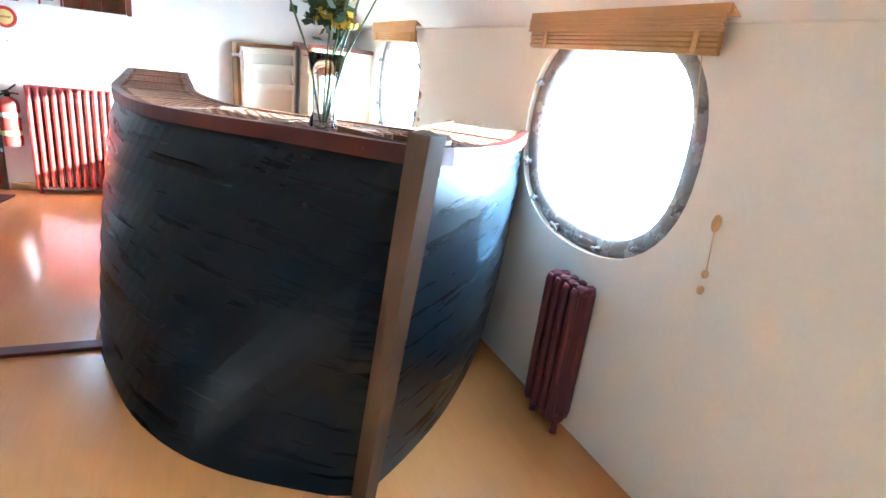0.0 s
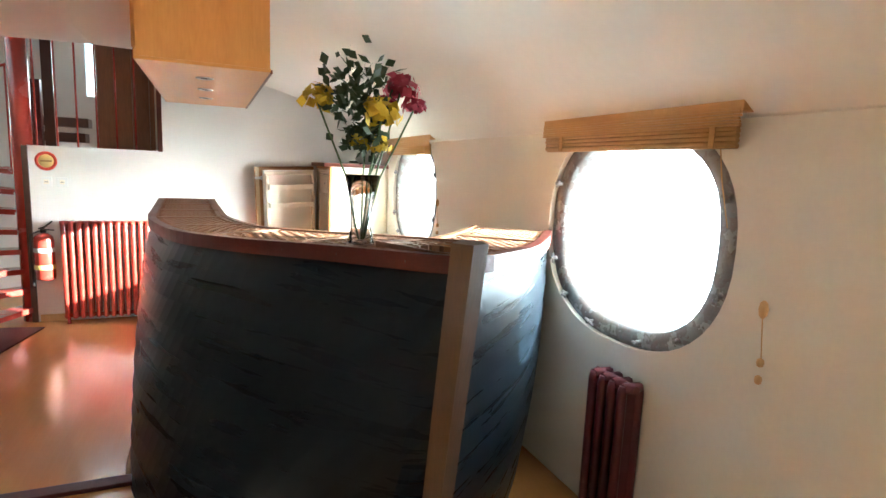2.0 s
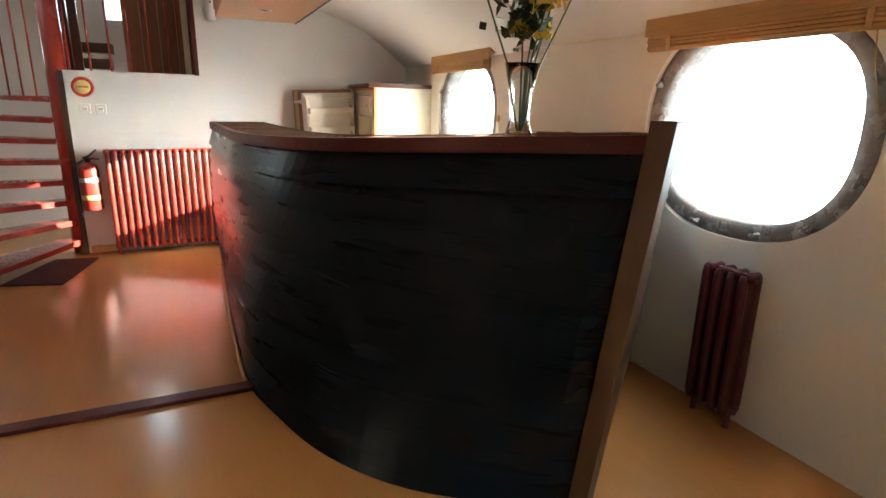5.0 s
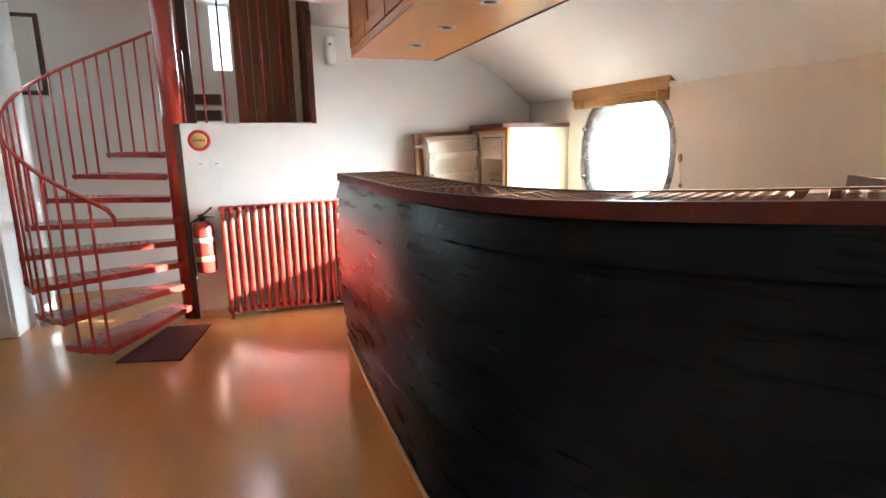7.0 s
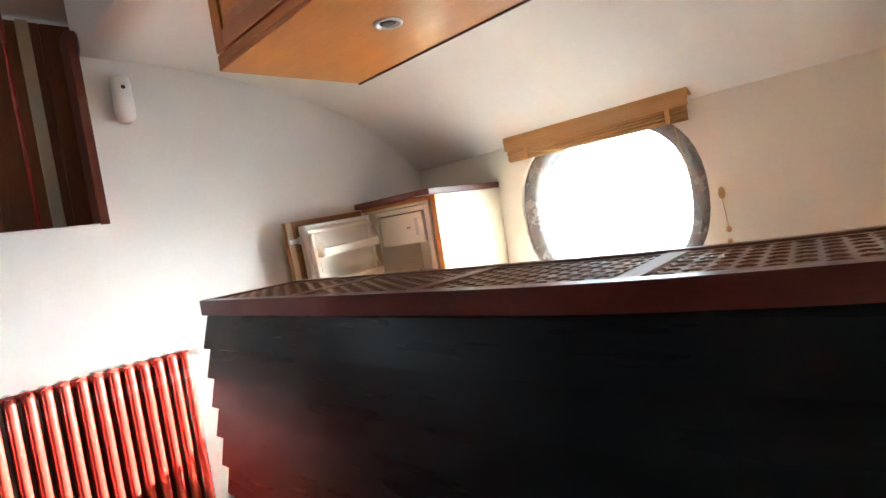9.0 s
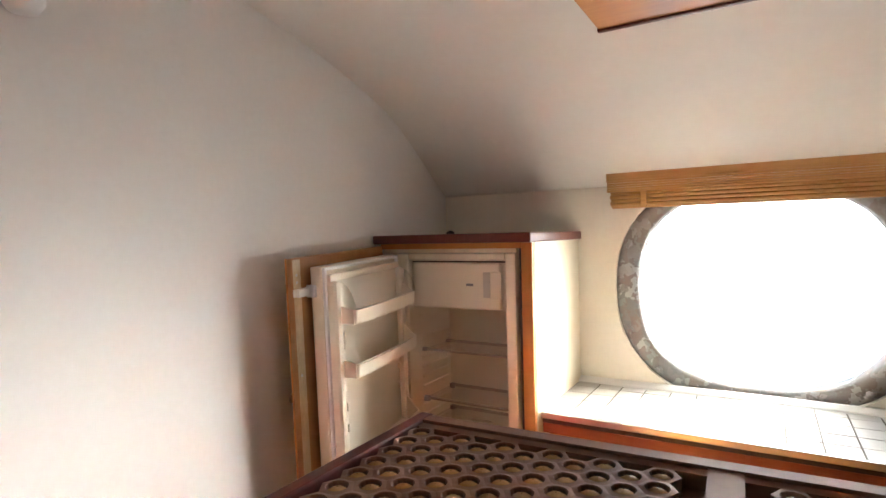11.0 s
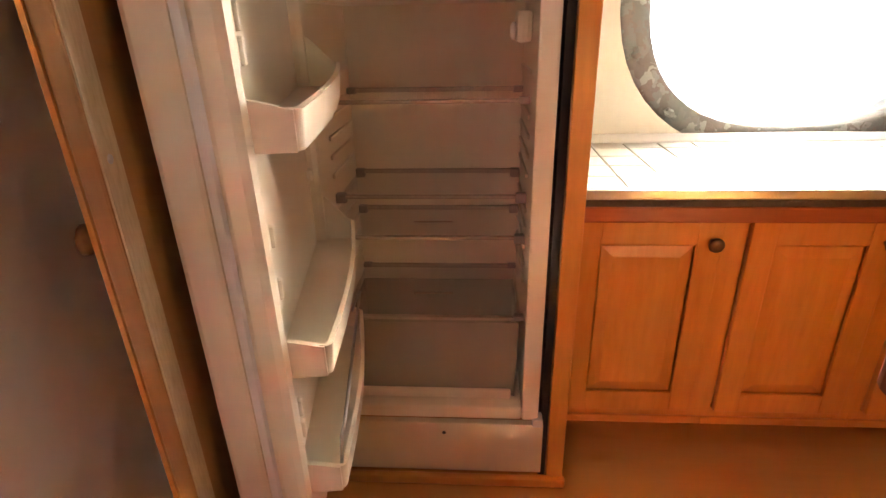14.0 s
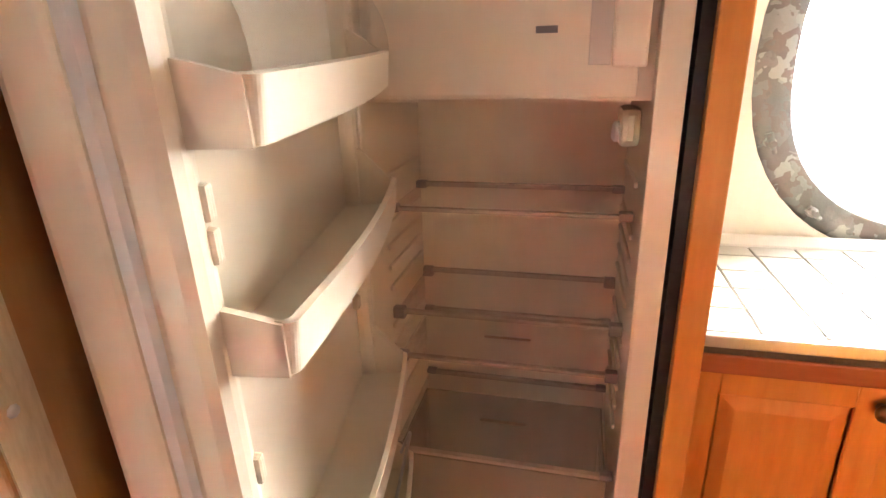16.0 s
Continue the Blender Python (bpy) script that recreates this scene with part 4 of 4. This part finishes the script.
for k, x in enumerate((-0.688, -0.565)):
    sw = thing("wall_switch" if k == 0 else "wall_socket", "white plastic switch plate on the bulkhead", "switch", (x, END, 1.338), group="switch plates")
    part("plate", boxed(x - 0.043, x + 0.043, END - 0.011, END, 1.293, 1.383, bevel=0.004), WHITEMETAL, sw)
    part("rocker", boxed(x - 0.02, x + 0.02, END - 0.016, END - 0.010, 1.318, 1.358, bevel=0.003), PLASTIC, sw)
    part("slot", boxed(x - 0.014, x + 0.014, END - 0.0168, END - 0.0158, 1.335, 1.341), surf("grey_slot", (0.2, 0.2, 0.2), (0.25, 0.25, 0.25), 9, 0.5, 0), sw)
alarm = thing("alarm_sensor", "white plastic motion sensor on the bulkhead", "sensor", (0.44, END, 2.28))
part("housing", lathe([(0.006, 2.155), (0.030, 2.158), (0.044, 2.18), (0.047, 2.25), (0.043, 2.31), (0.047, 2.335), (0.040, 2.372), (0.024, 2.386), (0.004, 2.388)], (0.432, END - 0.040, 0), 20), WHITEMETAL, alarm)
part("lens", lathe([(0.010, 0.0), (0.010, -0.004), (0.004, -0.006)], (0.428, END - 0.086, 2.318), 12, "Y"), BLACK, alarm)
solid("trim", boxed(-0.868, -0.821, END - 0.012, END + 0.112, 0.0, 1.665, bevel=0.004), DARKWOOD, "dark wooden edge board of the bulkhead", "trim", kind="structure")
solid("door_frame", boxed(0.242, 0.2848, END - 0.012, END + 0.13, SILL + 0.001, 2.60, bevel=0.006), CAPWOOD, "dark red door frame post", "door frame", kind="structure")
solid("trim", boxed(-0.82, 0.285, END - 0.010, END + 0.112, SILL - 0.001, SILL + 0.009), PAINT, "white sill board", "trim", kind="structure")

# ---- upper landing seen through the doorway ----
MAHOGANY = surf("red_brown_mahogany", (0.17, 0.058, 0.020), (0.32, 0.120, 0.044), 3, 0.35, 0.12, stretch=(5, 5, 0.5))
ld = thing("plank_door", "red-brown mahogany plank door standing on the upper landing", "door", (0.1, 5.12, SILL))
for k in range(6):
    part("board", boxed(-0.365 + k * 0.162, -0.2055 + k * 0.162, 5.10, 5.135, SILL + 0.005, 2.9, bevel=0.005), MAHOGANY, ld)
part("edge_strip", boxed(0.172, 0.232, 5.070, 5.098, SILL + 0.005, 2.9, bevel=0.004), CREAM, ld, "beige painted edge strip")
solid("trim", boxed(-0.84, -0.745, 5.10, 5.135, SILL + 0.005, 2.9, bevel=0.005), DARKWOOD, "dark mahogany post on the landing", "trim", kind="structure")
# unseen wall added to block a stray sun patch on the landing
solid("wall_landing_side", boxed(1.3, 1.38, 4.405, 5.95, 1.5, 3.0), PAINT, "unseen white wall that shuts sun out of the landing", "wall", kind="structure")
rail = thing("landing_railing", "thin red steel railing bars along the upper landing", "railing", (-0.3, 4.62, SILL))
for k in range(6):
    x = -0.79 + k * 0.165
    part("bar", tube([(x, 4.60, 1.55), (x, 4.60, 2.9)], 0.009, 8), RED, rail)
part("bottom_bar", tube([(-0.82, 4.60, 1.62), (0.12, 4.60, 1.62)], 0.010, 8), RED, rail)
for k in range(3):
    solid("landing_step", boxed(-0.95, -0.53, 5.15 + k * 0.2, 5.38 + k * 0.2, SILL - 0.1 + k * 0.17, SILL + k * 0.17, bevel=0.006), DARKWOOD, "dark wooden step up from the landing", "step", group="landing steps")
solid("landing_post", boxed(-0.86, -0.78, 4.75, 4.83, 1.5, 2.30, bevel=0.006), RAIL, "dark red newel board beside the stair pole", "post")
solid("wall_deckhouse", boxed(PORT, 1.3, HATCH_Y - 0.05, 5.9, 2.92, 3.0), CEIL, "white painted deckhouse ceiling", "ceiling", kind="structure")
solid("wall_stairwell_side", boxed(PORT - 0.14, PORT, HATCH_Y, 5.85, 1.83, 3.0), PAINT, "white painted stairwell wall", "wall", kind="structure")
hx = [PORT, -2.4, -2.1, -1.6, -1.2, -0.75, -0.15, HATCH_X]
solid("wall_deckhouse_front", loft([[(x, HATCH_Y - 0.05, arch_z(x) + 0.06), (x, HATCH_Y - 0.05, 2.92), (x, HATCH_Y - 0.01, 2.92), (x, HATCH_Y - 0.01, arch_z(x) + 0.06)] for x in hx]), PAINT, "white painted deckhouse wall over the stairwell", "wall", kind="structure")
solid("wall_hatch_side", boxed(HATCH_X + 0.002, HATCH_X + 0.05, HATCH_Y - 0.01, END + 0.11, 2.484, 2.918), PAINT, "white painted side of the stairwell hatch", "wall", kind="structure")
solid("wall_over_door", boxed(HATCH_X + 0.052, 1.3, END + 0.06, END + 0.11, 2.40, 2.918), PAINT, "white painted deckhouse wall", "wall", kind="structure")

# ---- spiral stair ----
stair = thing("spiral_staircase", "red painted steel spiral staircase with round bar railing", "staircase", (-0.9, 4.5, 0))
CX, CY, RAD = -0.88, 4.50, 1.15
part("pole", lathe([(0.082, 0.0), (0.082, 2.92)], (CX, CY, 0), 28), RED, stair)
N_STEP, RISE, A0, DA = 8, 0.185, -120.0, -17.3
FIRST = 0.145


def on_ring(a, r, z):
    return Vector((CX + r * math.cos(radians(a)), CY + r * math.sin(radians(a)), z))


def rail_z(a):
    return 1.20 + (-117.0 - a) * 0.0098


def tread(a, z, half=9.0):
    """A fan of chequer plate with folded lips and raised studs."""
    edge = [(a - half + j * half / 3, RAD) for j in range(7)]
    top = [on_ring(a - 50, 0.09, z), *[on_ring(b, r, z) for b, r in edge], on_ring(a + 50, 0.09, z)]
    bm = loft([[p + Vector((0, 0, -0.006)) for p in top], top])
    low = Vector((0, 0, -0.05))
    for p0, p1, way in ((top[-1], top[-2], 0.005), (top[0], top[1], -0.005)):
        inward = Vector((0, 0, 1)).cross(p1 - p0).normalized() * way
        loft([[p0, p0 + low, p0 + low + inward, p0 + inward], [p1, p1 + low * 0.8, p1 + low * 0.8 + inward, p1 + inward]], bm=bm)
    for p0, p1 in zip(top[1:-1], top[2:-1]):
        inward = (on_ring(a, 0.0, z) - p0).normalized() * 0.005
        loft([[p0, p0 + low * 0.8, p0 + low * 0.8 + inward, p0 + inward], [p1, p1 + low * 0.8, p1 + low * 0.8 + inward, p1 + inward]], bm=bm)
    for i in range(15):
        r = 0.30 + i * 0.056
        for j in (-0.66, -0.22, 0.22, 0.66):
            b = a + j * half * (1.0 + 0.35 * (1.15 - r))
            c, turn = on_ring(b, r, z), radians(a + (45 if (i + int(j * 5)) % 2 else -45))
            d = Vector((math.cos(turn), math.sin(turn), 0))
            w = Vector((-d.y, d.x, 0))
            up = Vector((0, 0, 0.003))
            loft([[c - d * 0.016, c - w * 0.006, c + d * 0.016, c + w * 0.006], [c - d * 0.008 + up, c - w * 0.002 + up, c + d * 0.008 + up, c + w * 0.002 + up]], bm=bm)
    return bm


for k in range(N_STEP):
    part("tread", tread(A0 + k * DA, FIRST + RISE * k), RED, stair)
for k in range(27):
    b = A0 + 8.2 + k * DA / 3
    i = max(0, min(N_STEP - 1, int((A0 + 9 - b) / -DA)))
    part("baluster", tube([on_ring(b, RAD - 0.012, FIRST + RISE * i - 0.05), on_ring(b, RAD - 0.012, rail_z(b))], 0.0095, 8), RED, stair)
rail_pts = [on_ring(-104, RAD - 0.015, 0.98), on_ring(-104.5, RAD - 0.013, 1.04), on_ring(-106, RAD - 0.012, 1.085)]
for k in range(44):
    b = -109 - k / 43 * 150
    rail_pts.append(on_ring(b, RAD - 0.012, rail_z(b)))
part("handrail", tube(rail_pts, 0.014, 8), RED, stair, "slim red handrail curling up the stair")
solid("foot_plate", loft([[(-0.72, 4.16, 0.0), (-0.87, 3.40, 0.0), (-1.30, 3.52, 0.0), (-1.06, 4.22, 0.0)], [(-0.72, 4.16, 0.012), (-0.87, 3.40, 0.012), (-1.30, 3.52, 0.012), (-1.06, 4.22, 0.012)]]), MAT_RED, "dark red carpet mat lying before the stair", "mat")

# ---- white joinery beside the stair ----
lock = thing("white_cupboard", "tall white painted cupboard with rounded panel door", "cupboard", (-2.45, 4.75, 0))
part("body", boxed(-2.69, -2.16, 4.42, 4.98, 0.0, 1.92, bevel=0.02), WHITEMETAL, lock)
part("door", boxed(-2.66, -2.19, 4.402, 4.421, 0.06, 1.87, bevel=0.008), WHITEMETAL, lock)
part("door_panel", boxed(-2.60, -2.25, 4.392, 4.403, 0.16, 1.55, bevel=0.005), WHITEMETAL, lock)
part("keyhole", boxed(-2.44, -2.405, 4.389, 4.393, 1.13, 1.155), BLACK, lock)
solid("white_post", lathe([(0.07, 0.0), (0.07, 2.92)], (-2.05, 4.75, 0), 20), WHITEMETAL, "white painted round steel post", "post")
wn4 = thing("window_4", "dark framed window high in the stairwell wall", "window", (-2.3, 5.84, 2.3), kind="structure")
part("frame", boxed(-2.64, -2.10, 5.82, 5.852, 2.0, 2.75, bevel=0.006), DARKWOOD, wn4)
part("pane", boxed(-2.60, -2.14, 5.814, 5.821, 2.04, 2.71), surf("frosted_pane", (0.55, 0.55, 0.50), (0.68, 0.67, 0.62), 5, 0.2, 0), wn4)

# ---- vase of flowers ----
VX, VY, VZ = 1.19, 0.11, 1.312
vase = thing("flower_vase", "clear glass vase on the bar holding yellow and crimson flowers", "vase", (VX, VY, VZ))
part("glass", lathe([(0.050, 0.0), (0.057, 0.006), (0.050, 0.03), (0.035, 0.09), (0.040, 0.18), (0.060, 0.27), (0.056, 0.27), (0.035, 0.18), (0.030, 0.09), (0.043, 0.035), (0.003, 0.03)], (VX, VY, VZ), 24), VASE, vase)
rng = random.Random(11)


def blossom(c, r, material, n=26):
    bm = bmesh.new()
    for k in range(n):
        u, v = rng.uniform(0, math.tau), rng.uniform(-0.2, 1.0)
        w = math.sqrt(max(0, 1 - min(v, 1) ** 2))
        d = Vector((w * math.cos(u), w * math.sin(u), v)).normalized()
        side = d.orthogonal().normalized()
        side.rotate(Matrix.Rotation(rng.uniform(0, math.tau), 3, d))
        up = d.cross(side)
        p = Vector(c) + d * r * rng.uniform(0.45, 0.9)
        q = [p - side * r * 0.28, p + up * r * 0.30 + d * r * 0.1, p + side * r * 0.28, p - up * r * 0.22 - d * r * 0.12]
        vs = [bm.verts.new(x) for x in q]
        bm.faces.new(vs)
    return bm


def leafy(c, r, n):
    bm = bmesh.new()
    for k in range(n):
        p = Vector(c) + Vector((rng.gauss(0, 0.45), rng.gauss(0, 0.45), rng.gauss(0, 0.5))) * r
        d = Vector((rng.uniform(-1, 1), rng.uniform(-1, 1), rng.uniform(0.1, 1))).normalized()
        s = d.orthogonal().normalized()
        s.rotate(Matrix.Rotation(rng.uniform(0, math.tau), 3, d))
        L, W = rng.uniform(0.035, 0.06), rng.uniform(0.010, 0.018)
        vs = [bm.verts.new(x) for x in (p, p + d * L * 0.5 + s * W, p + d * L, p + d * L * 0.5 - s * W)]
        bm.faces.new(vs)
    return bm


heads = [((-0.15, 0.02, 0.50), 0.055, YPETAL), ((0.05, -0.05, 0.46), 0.065, YPETAL), ((0.02, 0.04, 0.38), 0.055, YPETAL), ((0.13, 0.0, 0.56), 0.06, RPETAL), ((0.09, 0.06, 0.50), 0.05, RPETAL), ((0.17, -0.03, 0.50), 0.04, RPETAL), ((0.06, -0.02, 0.36), 0.04, YPETAL)]
for off, r, m in heads:
    c = Vector((VX, VY, VZ)) + Vector(off)
    fl = part("flower", blossom(c, r * 1.3, m, 40), m, vase)
    part("stalk", tube([(VX + off[0] * 0.05, VY + off[1] * 0.05, VZ + 0.04), (VX + off[0] * 0.35, VY + off[1] * 0.35, VZ + 0.26), c], 0.0035, 5), STALK, fl)
ob = part("foliage", leafy((VX - 0.02, VY, VZ + 0.52), 0.13, 170), LEAF, vase)
ob = part("foliage", leafy((VX + 0.01, VY, VZ + 0.38), 0.08, 80), LEAF, vase)
